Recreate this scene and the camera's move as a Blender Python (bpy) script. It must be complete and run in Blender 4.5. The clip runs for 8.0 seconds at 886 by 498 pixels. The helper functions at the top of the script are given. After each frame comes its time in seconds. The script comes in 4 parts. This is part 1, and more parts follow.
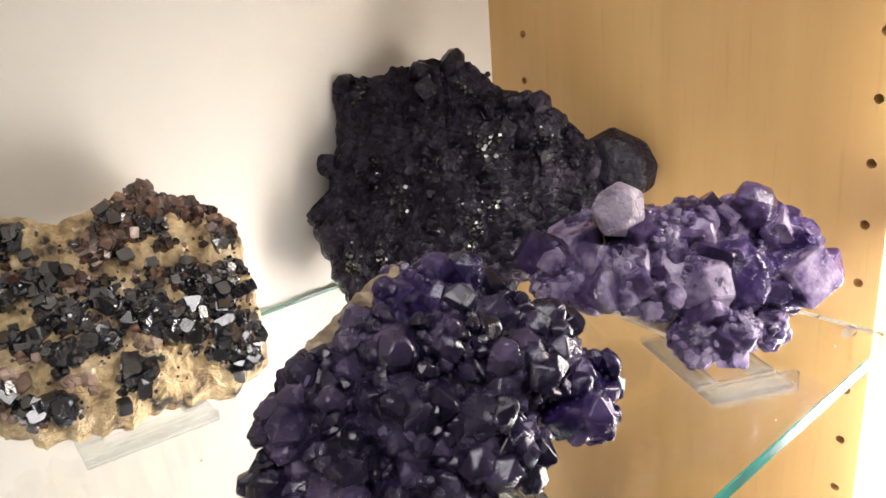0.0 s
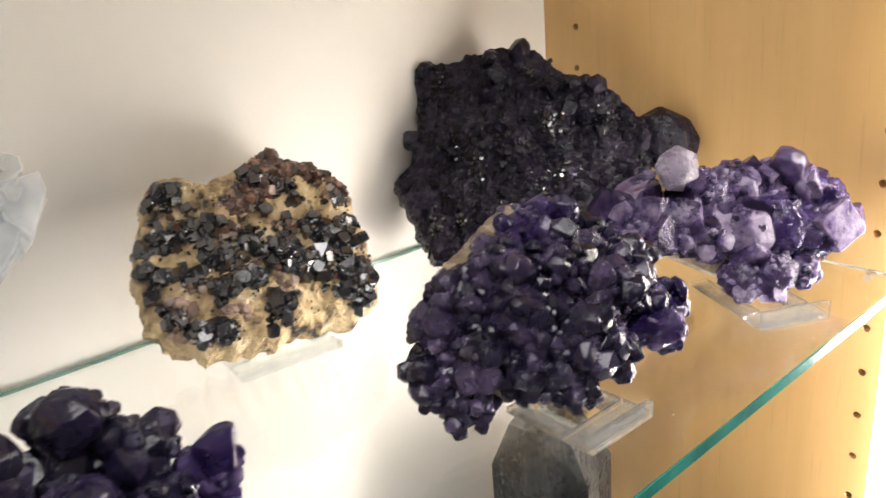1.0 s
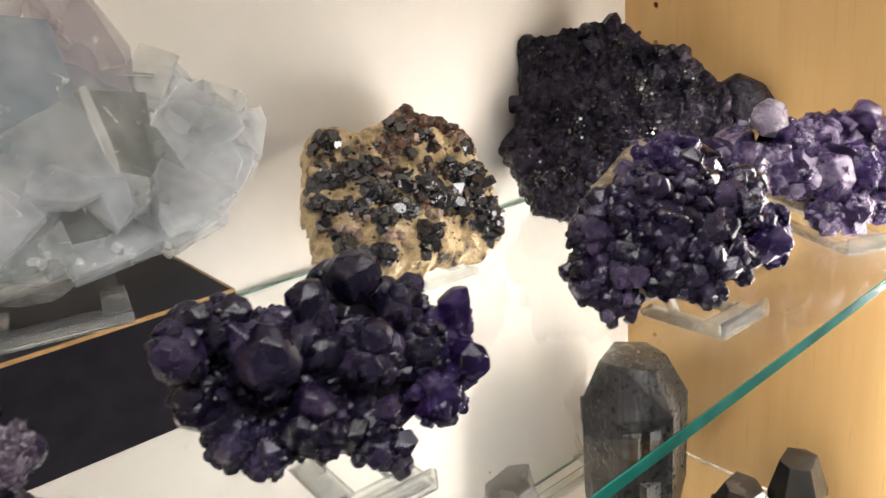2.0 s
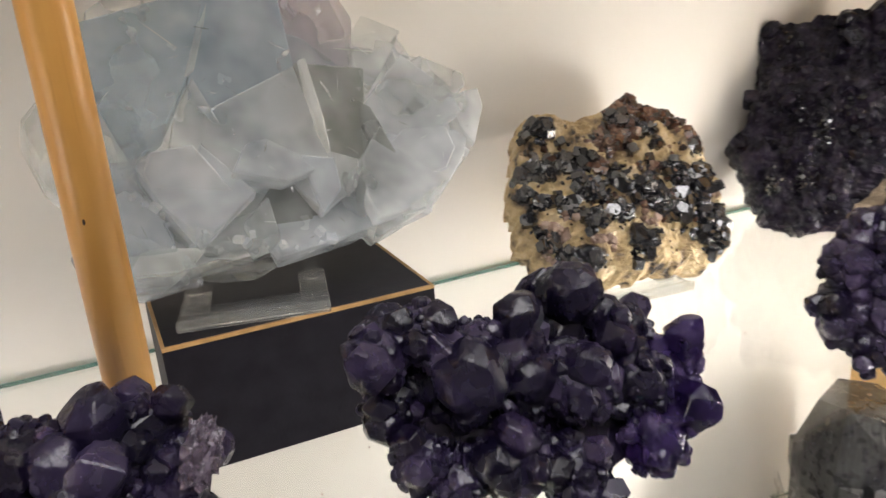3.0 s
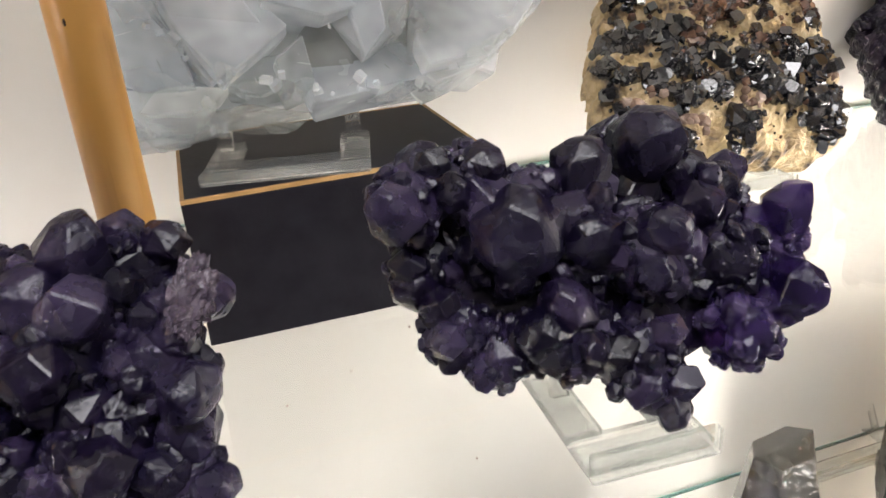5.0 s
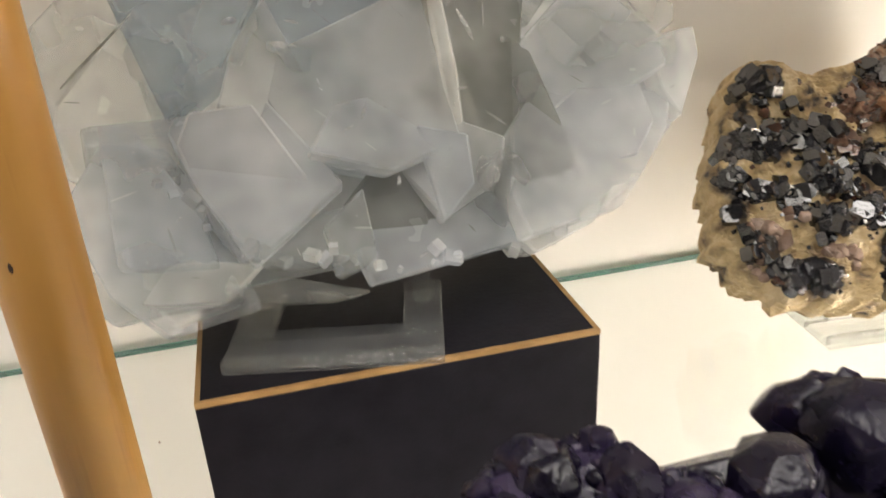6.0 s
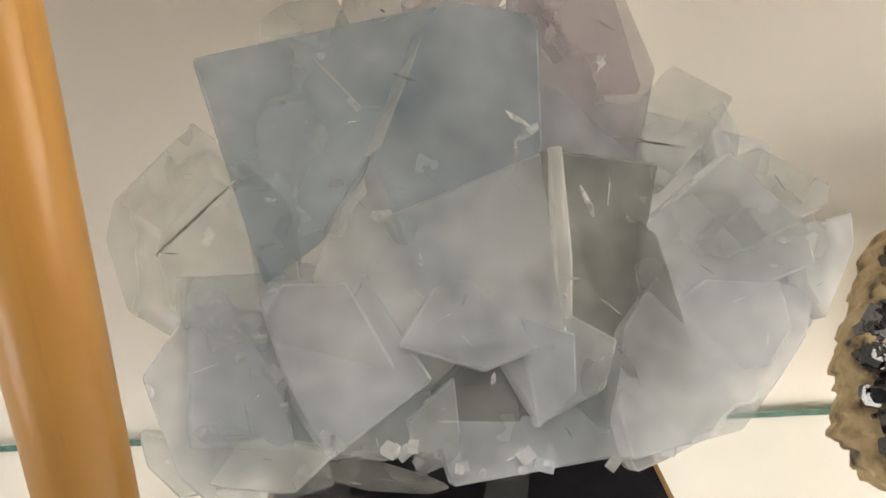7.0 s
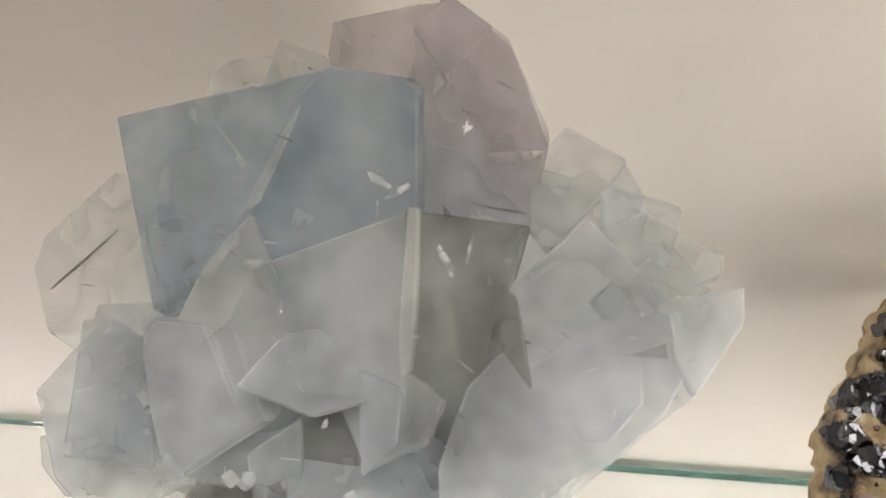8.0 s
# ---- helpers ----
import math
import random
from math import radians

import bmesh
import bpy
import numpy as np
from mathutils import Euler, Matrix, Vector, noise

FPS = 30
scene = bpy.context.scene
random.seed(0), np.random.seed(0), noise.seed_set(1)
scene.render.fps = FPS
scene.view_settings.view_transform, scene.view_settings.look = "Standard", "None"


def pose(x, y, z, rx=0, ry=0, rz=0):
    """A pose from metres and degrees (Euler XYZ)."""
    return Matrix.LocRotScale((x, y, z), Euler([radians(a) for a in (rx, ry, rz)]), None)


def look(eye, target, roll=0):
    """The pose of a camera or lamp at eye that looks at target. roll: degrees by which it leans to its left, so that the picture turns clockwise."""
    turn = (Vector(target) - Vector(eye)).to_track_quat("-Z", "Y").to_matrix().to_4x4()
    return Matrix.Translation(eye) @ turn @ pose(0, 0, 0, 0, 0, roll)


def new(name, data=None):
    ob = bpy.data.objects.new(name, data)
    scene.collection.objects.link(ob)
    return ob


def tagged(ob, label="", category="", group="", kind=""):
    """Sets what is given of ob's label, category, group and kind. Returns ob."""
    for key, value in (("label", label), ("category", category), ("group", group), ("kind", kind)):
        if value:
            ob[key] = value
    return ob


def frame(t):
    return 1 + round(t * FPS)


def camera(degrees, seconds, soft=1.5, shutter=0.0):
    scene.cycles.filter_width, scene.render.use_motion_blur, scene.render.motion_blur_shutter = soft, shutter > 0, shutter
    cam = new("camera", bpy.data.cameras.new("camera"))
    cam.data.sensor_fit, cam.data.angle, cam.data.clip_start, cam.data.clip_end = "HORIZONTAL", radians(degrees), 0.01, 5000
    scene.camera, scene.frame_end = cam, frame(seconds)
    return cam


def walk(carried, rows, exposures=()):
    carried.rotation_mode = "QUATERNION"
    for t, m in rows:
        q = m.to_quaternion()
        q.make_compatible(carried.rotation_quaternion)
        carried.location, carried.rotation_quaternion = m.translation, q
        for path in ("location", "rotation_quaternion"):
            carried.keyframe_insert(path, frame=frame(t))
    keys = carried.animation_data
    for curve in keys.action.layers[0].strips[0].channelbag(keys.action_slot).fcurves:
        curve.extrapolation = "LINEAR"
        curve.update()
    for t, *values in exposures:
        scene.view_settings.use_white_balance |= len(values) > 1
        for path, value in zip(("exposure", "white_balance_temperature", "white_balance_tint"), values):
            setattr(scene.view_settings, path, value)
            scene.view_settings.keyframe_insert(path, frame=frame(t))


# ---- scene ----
cam = camera(59.3, 8.0, 1.5, 0.3)
PATH = [
    (0, (-0.4009, -0.4201, 0.1929), (-0.1648, -0.1269, 0.0576), -4.58),
    (0.5, (-0.4324, -0.4373, 0.1946), (-0.1929, -0.1464, 0.0604), -4.82),
    (1, (-0.4862, -0.448, 0.1945), (-0.2511, -0.1532, 0.061), -4.95),
    (1.2, (-0.5073, -0.4516, 0.1935), (-0.2721, -0.1566, 0.0605), -4.60),
    (2.3, (-0.6126, -0.4578, 0.1777), (-0.3806, -0.1578, 0.0505), -5.39),
    (2.5, (-0.6169, -0.4491, 0.1773), (-0.3956, -0.1405, 0.0517), -4.24),
    (3, (-0.5844, -0.4182, 0.179), (-0.4305, -0.0729, 0.0481), -4.11),
    (3.5, (-0.5494, -0.3992, 0.1642), (-0.4325, -0.0421, 0.027), -3.27),
    (4, (-0.5732, -0.3982, 0.1396), (-0.4685, -0.042, -0.0092), -2.64),
    (4.2, (-0.5802, -0.4041, 0.1343), (-0.4694, -0.0493, -0.0136), -4.22),
    (5.3, (-0.5588, -0.3799, 0.1515), (-0.4527, -0.0322, -0.0155), -4.12),
    (5.5, (-0.5578, -0.3526, 0.1606), (-0.4524, -0.0045, -0.0059), -3.13),
    (5.7, (-0.5566, -0.3339, 0.1688), (-0.4539, 0.0138, -0.0002), -3.77),
    (6, (-0.5494, -0.3086, 0.1726), (-0.4654, 0.0441, 0.0035), -3.07),
    (6.1, (-0.55, -0.3026, 0.1745), (-0.4677, 0.0504, 0.0054), -3.29),
    (6.5, (-0.5475, -0.283, 0.1893), (-0.4822, 0.0768, 0.0271), -0.84),
    (7, (-0.5394, -0.2777, 0.2047), (-0.512, 0.0882, 0.0454), 0.06),
    (7.5, (-0.5075, -0.2751, 0.2078), (-0.5199, 0.0911, 0.0473), -0.84),
    (8, (-0.456, -0.2781, 0.2202), (-0.5246, 0.0832, 0.0629), -2.53),
]
EXPOSURES = [(0.0, 0.2, 6300, 14), (1.0, 0.25, 6300, 13), (2.5, 0.26, 6350, 13), (3.5, 0.18, 6150, 12), (4.0, 0.3, 6020, 14), (5.5, 0.38, 6450, 12), (6.0, 0.2, 6700, 11), (7.0, 0.17, 6650, 11), (8.0, 0.2, 6300, 12)]
walk(cam, [(t, look(eye, target, roll)) for t, eye, target, roll in PATH], EXPOSURES)

# ---- sizes and lamp powers ----
PANEL_FRONT, LOWER = -0.276, -0.286
LED_POWER, LOWER_POWER, FILL_POWER, LOWER_FILL_POWER, CEILING_POWER = 25.0, 54.0, 8.5, 20.0, 6.5

# ---- light ----
world = bpy.data.worlds.new("room_glow")
scene.world = world
world.use_nodes = True
world.node_tree.nodes["Background"].inputs[0].default_value = (1.0, 0.93, 0.84, 1)
world.node_tree.nodes["Background"].inputs[1].default_value = 0.24


# ---- materials ----
def material(name, color, rough=0.5, metal=0.0, trans=0.0, ior=1.5, spec=0.5):
    m = bpy.data.materials.new(name)
    m.use_nodes = True
    b = m.node_tree.nodes["Principled BSDF"]
    b.inputs["Base Color"].default_value = (*color, 1)
    b.inputs["Roughness"].default_value = rough
    b.inputs["Metallic"].default_value = metal
    b.inputs["Transmission Weight"].default_value = trans
    b.inputs["IOR"].default_value = ior
    b.inputs["Specular IOR Level"].default_value = spec
    return m, b, m.node_tree


def noise_node(nt, scale, detail=4.0, stretch=None, w=0.0):
    co = nt.nodes.new("ShaderNodeNewGeometry")
    mp = nt.nodes.new("ShaderNodeMapping")
    nt.links.new(co.outputs["Position"], mp.inputs[0])
    mp.inputs["Location"].default_value = (w, w, w)
    if stretch:
        mp.inputs["Scale"].default_value = stretch
    n = nt.nodes.new("ShaderNodeTexNoise")
    n.inputs["Scale"].default_value = scale
    n.inputs["Detail"].default_value = detail
    nt.links.new(mp.outputs[0], n.inputs["Vector"])
    return n.outputs["Fac"]


def ramp(nt, fac, stops):
    r = nt.nodes.new("ShaderNodeValToRGB")
    el = r.color_ramp.elements
    while len(el) < len(stops):
        el.new(0.5)
    for e, (p, c) in zip(el, stops):
        e.position, e.color = p, (*c, 1)
    nt.links.new(fac, r.inputs[0])
    return r.outputs[0]


def bump(nt, b, height, strength, dist=0.001):
    n = nt.nodes.new("ShaderNodeBump")
    n.inputs["Strength"].default_value = strength
    n.inputs["Distance"].default_value = dist
    nt.links.new(height, n.inputs["Height"])
    nt.links.new(n.outputs[0], b.inputs["Normal"])


def mixed(nt, fac, a, c):
    m = nt.nodes.new("ShaderNodeMix")
    m.data_type = "RGBA"
    for sock, v in ((m.inputs[0], fac), (m.inputs[6], a), (m.inputs[7], c)):
        if isinstance(v, (int, float)):
            sock.default_value = v
        elif isinstance(v, tuple):
            sock.default_value = (*v, 1)
        else:
            nt.links.new(v, sock)
    return m.outputs[2]


def speckled(name, stops, scale, rough, bumps=0.3, trans=0.0, ior=1.5, fine=900.0, by_piece=0.0, dist=0.001, spec=0.5, dull=0.0, stretch=None):
    """A mineral: a noise ramp for its colour, a finer one for its relief, and a shift of tone from piece to piece."""
    m, b, nt = material(name, stops[0][1], rough, 0.0, trans, ior, spec)
    if dull:
        nt.links.new(ramp(nt, noise_node(nt, 180.0, 3.0, None, 9.0), [(0.4, (rough,) * 3), (0.65, (rough + dull,) * 3)]), b.inputs["Roughness"])
    fac = noise_node(nt, scale, 4.0, stretch)
    if by_piece:
        info = nt.nodes.new("ShaderNodeObjectInfo")
        geo = nt.nodes.new("ShaderNodeNewGeometry")
        s = nt.nodes.new("ShaderNodeMath")
        s.operation = "ADD"
        nt.links.new(info.outputs["Random"], s.inputs[0])
        nt.links.new(geo.outputs["Random Per Island"], s.inputs[1])
        f = nt.nodes.new("ShaderNodeMath")
        f.operation = "FRACT"
        nt.links.new(s.outputs[0], f.inputs[0])
        x = nt.nodes.new("ShaderNodeMath")
        x.operation = "MULTIPLY_ADD"
        nt.links.new(f.outputs[0], x.inputs[0])
        x.inputs[1].default_value = by_piece
        sub = nt.nodes.new("ShaderNodeMath")
        sub.operation = "ADD"
        nt.links.new(fac, sub.inputs[0])
        sub.inputs[1].default_value = -by_piece / 2
        nt.links.new(sub.outputs[0], x.inputs[2])
        fac = x.outputs[0]
    nt.links.new(ramp(nt, fac, stops), b.inputs["Base Color"])
    bump(nt, b, noise_node(nt, fine, 5.0, stretch, 3.1), bumps, dist)
    return m


def wood(name, pale, dark, axis_scale, rough):
    m, b, nt = material(name, pale, rough)
    long = noise_node(nt, 9.0, 6.0, axis_scale)
    fleck = noise_node(nt, 60.0, 3.0, axis_scale, 7.0)
    base = ramp(nt, long, [(0.35, pale), (0.68, dark)])
    fl = ramp(nt, fleck, [(0.6, (0, 0, 0)), (0.85, (1, 1, 1))])
    nt.links.new(mixed(nt, fl, base, tuple(0.88 * v for v in dark)), b.inputs["Base Color"])
    bump(nt, b, fleck, 0.08, 0.0006)
    return m


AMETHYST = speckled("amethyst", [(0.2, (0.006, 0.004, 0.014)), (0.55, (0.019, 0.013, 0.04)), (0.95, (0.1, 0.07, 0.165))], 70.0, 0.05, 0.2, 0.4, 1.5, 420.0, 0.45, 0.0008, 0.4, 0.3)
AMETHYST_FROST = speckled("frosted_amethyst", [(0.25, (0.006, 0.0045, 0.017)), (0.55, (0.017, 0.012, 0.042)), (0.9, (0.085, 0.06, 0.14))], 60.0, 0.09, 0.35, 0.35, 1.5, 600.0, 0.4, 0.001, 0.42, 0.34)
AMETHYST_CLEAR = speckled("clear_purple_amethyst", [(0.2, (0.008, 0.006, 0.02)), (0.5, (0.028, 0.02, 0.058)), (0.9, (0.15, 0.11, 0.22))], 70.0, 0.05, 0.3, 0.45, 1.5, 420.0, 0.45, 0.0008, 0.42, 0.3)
# lighter purple copy of amethyst: light glowing through the crystals is put into its colour
AMETHYST_LIT = speckled("amethyst_lit_through", [(0.2, (0.014, 0.007, 0.05)), (0.5, (0.05, 0.025, 0.14)), (0.85, (0.24, 0.17, 0.38))], 110.0, 0.06, 0.35, 0.6, 1.45, 420.0, 0.5, 0.0008, 0.45, 0.25)
DARK_STONE = speckled("dark_violet_fluorite", [(0.25, (0.003, 0.0026, 0.006)), (0.55, (0.007, 0.0055, 0.013)), (0.85, (0.028, 0.02, 0.038))], 90.0, 0.07, 0.7, 0.0, 1.45, 260.0, 0.35, 0.002, 0.3, 0.4)
LILAC = speckled("violet_fluorite", [(0.25, (0.036, 0.021, 0.078)), (0.5, (0.135, 0.09, 0.23)), (0.75, (0.46, 0.38, 0.55))], 110.0, 0.04, 0.4, 0.5, 1.42, 480.0, 0.45, 0.0012, 0.5, 0.2)
LILAC_MILKY = speckled("milky_lilac_fluorite", [(0.3, (0.2, 0.165, 0.24)), (0.6, (0.32, 0.28, 0.35)), (0.9, (0.48, 0.43, 0.5))], 120.0, 0.2, 0.5, 0.2, 1.45, 500.0, 0.2, 0.001, 0.4, 0.3)
PALE_SKIN = speckled("pale_pinkish_amethyst", [(0.3, (0.1, 0.075, 0.12)), (0.6, (0.21, 0.165, 0.22)), (0.9, (0.45, 0.38, 0.42))], 260.0, 0.08, 0.5, 0.5, 1.5, 500.0, 0.2, 0.001, 0.5, 0.2)
ROCK_CRUST = speckled("rind", [(0.3, (0.16, 0.12, 0.08)), (0.6, (0.34, 0.27, 0.18)), (0.8, (0.48, 0.4, 0.3))], 160.0, 0.75, 0.8, 0.0, 1.5, 600.0)
MATRIX = speckled("sandy_matrix", [(0.34, (0.04, 0.034, 0.03)), (0.41, (0.32, 0.23, 0.13)), (0.52, (0.58, 0.44, 0.23)), (0.72, (0.72, 0.6, 0.4))], 85.0, 0.6, 0.9, 0.0, 1.5, 420.0, 0.0, 0.002)
GALENA = speckled("black_metallic_crystal", [(0.2, (0.004, 0.004, 0.006)), (0.6, (0.014, 0.014, 0.018)), (0.9, (0.05, 0.05, 0.06))], 200.0, 0.13, 0.15, 0.0, 2.1, 900.0, 0.5)
SPHALERITE = speckled("red_brown_crystal", [(0.2, (0.02, 0.008, 0.006)), (0.6, (0.1, 0.045, 0.028)), (0.9, (0.3, 0.19, 0.13))], 200.0, 0.14, 0.3, 0.0, 1.9, 900.0, 0.6)
PINK_QUARTZ = speckled("pinkish_crystal", [(0.2, (0.24, 0.16, 0.12)), (0.6, (0.46, 0.33, 0.26)), (0.9, (0.62, 0.5, 0.42))], 200.0, 0.22, 0.3, 0.15, 1.5, 900.0, 0.6)
SMOKY = speckled("smoky_quartz", [(0.3, (0.008, 0.008, 0.008)), (0.55, (0.035, 0.035, 0.034)), (0.8, (0.13, 0.13, 0.125))], 60.0, 0.25, 0.6, 0.1, 1.5, 260.0, 0.3, 0.002, 0.35, 0.2, (1.0, 1.0, 0.18))
SMOKY_DARK = speckled("dark_smoky_quartz", [(0.25, (0.006, 0.006, 0.006)), (0.55, (0.022, 0.021, 0.019)), (0.85, (0.08, 0.07, 0.06))], 40.0, 0.14, 0.4, 0.1, 1.54, 200.0, 0.3, 0.002)


def fluorite_of(name, tones, clear=0.22, milk=0.45, rough=0.08):
    """Milky crystal: part of the light passes straight through, part scatters in its clouds, and its faces gleam."""
    m, b, nt = material(name, tones[0], rough, 0.0, 0.3, 1.2, 0.6)
    info = nt.nodes.new("ShaderNodeObjectInfo")
    tone = ramp(nt, info.outputs["Random"], [(0.0, tones[0]), (0.5, tones[1]), (1.0, tones[2])])
    cloud = noise_node(nt, 24.0, 3.0)
    wisp = noise_node(nt, 55.0, 6.0, (1.0, 1.0, 0.25), 4.0)
    body = mixed(nt, ramp(nt, cloud, [(0.4, (0, 0, 0)), (0.75, (0.5, 0.5, 0.5))]), tone, (0.9, 0.91, 0.9))
    body = mixed(nt, ramp(nt, wisp, [(0.58, (0, 0, 0)), (0.75, (0.35, 0.35, 0.35))]), body, tuple(0.84 * v for v in tones[1]))
    nt.links.new(body, b.inputs["Base Color"])
    nt.links.new(ramp(nt, noise_node(nt, 60.0, 3.0, None, 5.0), [(0.4, (rough,) * 3), (0.7, (rough + 0.2,) * 3)]), b.inputs["Roughness"])
    bump(nt, b, noise_node(nt, 110.0, 4.0, None, 2.0), 0.2, 0.0012)
    glow = nt.nodes.new("ShaderNodeBsdfTranslucent")
    nt.links.new(body, glow.inputs[0])
    inner = nt.nodes.new("ShaderNodeMixShader")
    inner.inputs[0].default_value = milk
    nt.links.new(b.outputs[0], inner.inputs[1])
    nt.links.new(glow.outputs[0], inner.inputs[2])
    through_light = nt.nodes.new("ShaderNodeBsdfTransparent")
    nt.links.new(mixed(nt, 0.22, (0.98, 0.985, 0.985), tone), through_light.inputs[0])
    mix = nt.nodes.new("ShaderNodeMixShader")
    nt.links.new(ramp(nt, cloud, [(0.35, (min(1.0, clear * 1.7),) * 3), (0.7, (clear * 0.55,) * 3)]), mix.inputs[0])
    nt.links.new(inner.outputs[0], mix.inputs[1])
    nt.links.new(through_light.outputs[0], mix.inputs[2])
    nt.links.new(mix.outputs[0], nt.nodes["Material Output"].inputs["Surface"])
    return m


FLUORITE = fluorite_of("ice_blue_fluorite", ((0.73, 0.78, 0.83), (0.8, 0.82, 0.845), (0.81, 0.83, 0.81)), 0.5)
FLUORITE_CLEAR = fluorite_of("clear_fluorite", ((0.68, 0.72, 0.73), (0.74, 0.76, 0.75), (0.76, 0.76, 0.71)), 0.6)
FLUORITE_DEEP = fluorite_of("sky_blue_fluorite", ((0.47, 0.57, 0.66), (0.52, 0.61, 0.69), (0.54, 0.63, 0.7)), 0.42)
FLUORITE_ROSE = fluorite_of("faint_lilac_fluorite", ((0.68, 0.64, 0.69), (0.72, 0.67, 0.71), (0.74, 0.7, 0.74)), 0.42)
FLUORITE_MILK = fluorite_of("milky_white_fluorite", ((0.84, 0.86, 0.85), (0.86, 0.88, 0.86), (0.87, 0.88, 0.84)), 0.45, 0.5)
# inner darkness, where clear faces show the black box, put into the colour
FLUORITE_SHADE = fluorite_of("fluorite_inner_shade", ((0.34, 0.36, 0.36), (0.38, 0.39, 0.37), (0.36, 0.37, 0.33)), 0.45)


def veil_material():
    m, b, nt = material("milky_fracture", (0.86, 0.88, 0.87), 0.15)
    clear = nt.nodes.new("ShaderNodeBsdfTransparent")
    mix = nt.nodes.new("ShaderNodeMixShader")
    nt.links.new(ramp(nt, noise_node(nt, 180.0, 5.0), [(0.45, (0.03, 0.03, 0.03)), (0.7, (0.55, 0.55, 0.55))]), mix.inputs[0])
    nt.links.new(clear.outputs[0], mix.inputs[1])
    nt.links.new(b.outputs[0], mix.inputs[2])
    nt.links.new(mix.outputs[0], nt.nodes["Material Output"].inputs["Surface"])
    return m


VEIL = veil_material()
INCLUSION = speckled("olive_grey_flaw", [(0.3, (0.12, 0.12, 0.1)), (0.7, (0.34, 0.34, 0.29))], 300.0, 0.4, 0.3, 0.6, 1.4, 900.0)
GLASS, _, _ = material("clear_glass", (0.97, 0.99, 0.985), 0.0, 0.0, 1.0, 1.45)
GLASS_EDGE = speckled("green_glass_edge", [(0.3, (0.01, 0.2, 0.16)), (0.6, (0.03, 0.36, 0.29)), (0.8, (0.12, 0.5, 0.42))], 40.0, 0.12, 0.1, 0.25, 1.5, 300.0)
GLASS_BACK = speckled("pale_green_glass_edge", [(0.3, (0.32, 0.6, 0.52)), (0.6, (0.45, 0.7, 0.63)), (0.8, (0.58, 0.78, 0.72))], 40.0, 0.2, 0.1, 0.4, 1.4, 300.0)


def acrylic():
    """Clear plastic: mostly straight through, with a slight milkiness and a gleam."""
    m, b, nt = material("clear_acrylic", (0.93, 0.94, 0.93), 0.04, 0.0, 0.94, 1.24)
    clear = nt.nodes.new("ShaderNodeBsdfTransparent")
    clear.inputs[0].default_value = (0.97, 0.98, 0.97, 1)
    mix = nt.nodes.new("ShaderNodeMixShader")
    nt.links.new(ramp(nt, noise_node(nt, 120.0, 4.0), [(0.4, (0.5, 0.5, 0.5)), (0.7, (0.66, 0.66, 0.66))]), mix.inputs[0])
    nt.links.new(clear.outputs[0], mix.inputs[1])
    nt.links.new(b.outputs[0], mix.inputs[2])
    nt.links.new(mix.outputs[0], nt.nodes["Material Output"].inputs["Surface"])
    return m


ACRYLIC = acrylic()
BEECH = wood("beech_veneer", (0.71, 0.465, 0.195), (0.65, 0.41, 0.16), (5.0, 5.0, 0.3), 0.36)
DOWEL_WOOD = wood("oiled_dowel_wood", (0.66, 0.37, 0.1), (0.54, 0.265, 0.06), (9.0, 9.0, 0.5), 0.36)
PAINT = speckled("cream_wall_paint", [(0.3, (0.81, 0.795, 0.755)), (0.7, (0.84, 0.83, 0.79))], 14.0, 0.55, 0.06, 0.0, 1.5, 1400.0)
WALL_PAINT = speckled("warm_cream_wall_paint", [(0.3, (0.765, 0.74, 0.68)), (0.7, (0.8, 0.775, 0.72))], 14.0, 0.55, 0.06, 0.0, 1.5, 1400.0)
ROOM_PAINT = speckled("room_plaster", [(0.3, (0.42, 0.4, 0.37)), (0.7, (0.5, 0.48, 0.45))], 3.0, 0.8, 0.1, 0.0, 1.5, 200.0)
CARPET = speckled("grey_carpet", [(0.3, (0.1, 0.1, 0.1)), (0.7, (0.16, 0.155, 0.15))], 60.0, 0.95, 0.6, 0.0, 1.5, 500.0)
BLACK_BOARD = speckled("black_laminate", [(0.3, (0.009, 0.008, 0.012)), (0.7, (0.015, 0.014, 0.019))], 90.0, 0.5, 0.12, 0.0, 1.5, 900.0, 0.0, 0.001, 0.15)
EDGE_BROWN = speckled("brown_board_edge", [(0.3, (0.3, 0.17, 0.06)), (0.7, (0.46, 0.28, 0.11))], 120.0, 0.55, 0.3, 0.0, 1.5, 900.0)
DARK_HOLE, _, _ = material("knot_brown", (0.035, 0.016, 0.008), 0.8)
ALUMINIUM, _, _ = material("brushed_aluminium", (0.7, 0.7, 0.7), 0.35, 1.0)
STEEL, _, _ = material("nickel_pin", (0.62, 0.6, 0.56), 0.3, 1.0)


def glowing(name, color, strength):
    m, b, nt = material(name, (0.9, 0.9, 0.9), 0.4)
    b.inputs["Emission Color"].default_value = (*color, 1)
    b.inputs["Emission Strength"].default_value = strength
    return m


LED_GLOW = glowing("lit_led_diffuser", (1.0, 0.905, 0.77), LED_POWER)
LOWER_GLOW = glowing("lit_lower_led_diffuser", (1.0, 0.92, 0.81), LOWER_POWER)
# glow of the added fill bar, stronger below the shelf to lift the beech
FILL_GLOW = glowing("fill_bar_diffuser", (1.0, 0.93, 0.86), FILL_POWER)
LOWER_FILL_GLOW = glowing("lower_fill_bar_diffuser", (1.0, 0.93, 0.86), LOWER_FILL_POWER)
CEILING_GLOW = glowing("lit_ceiling_panel", (1.0, 0.96, 0.92), CEILING_POWER)


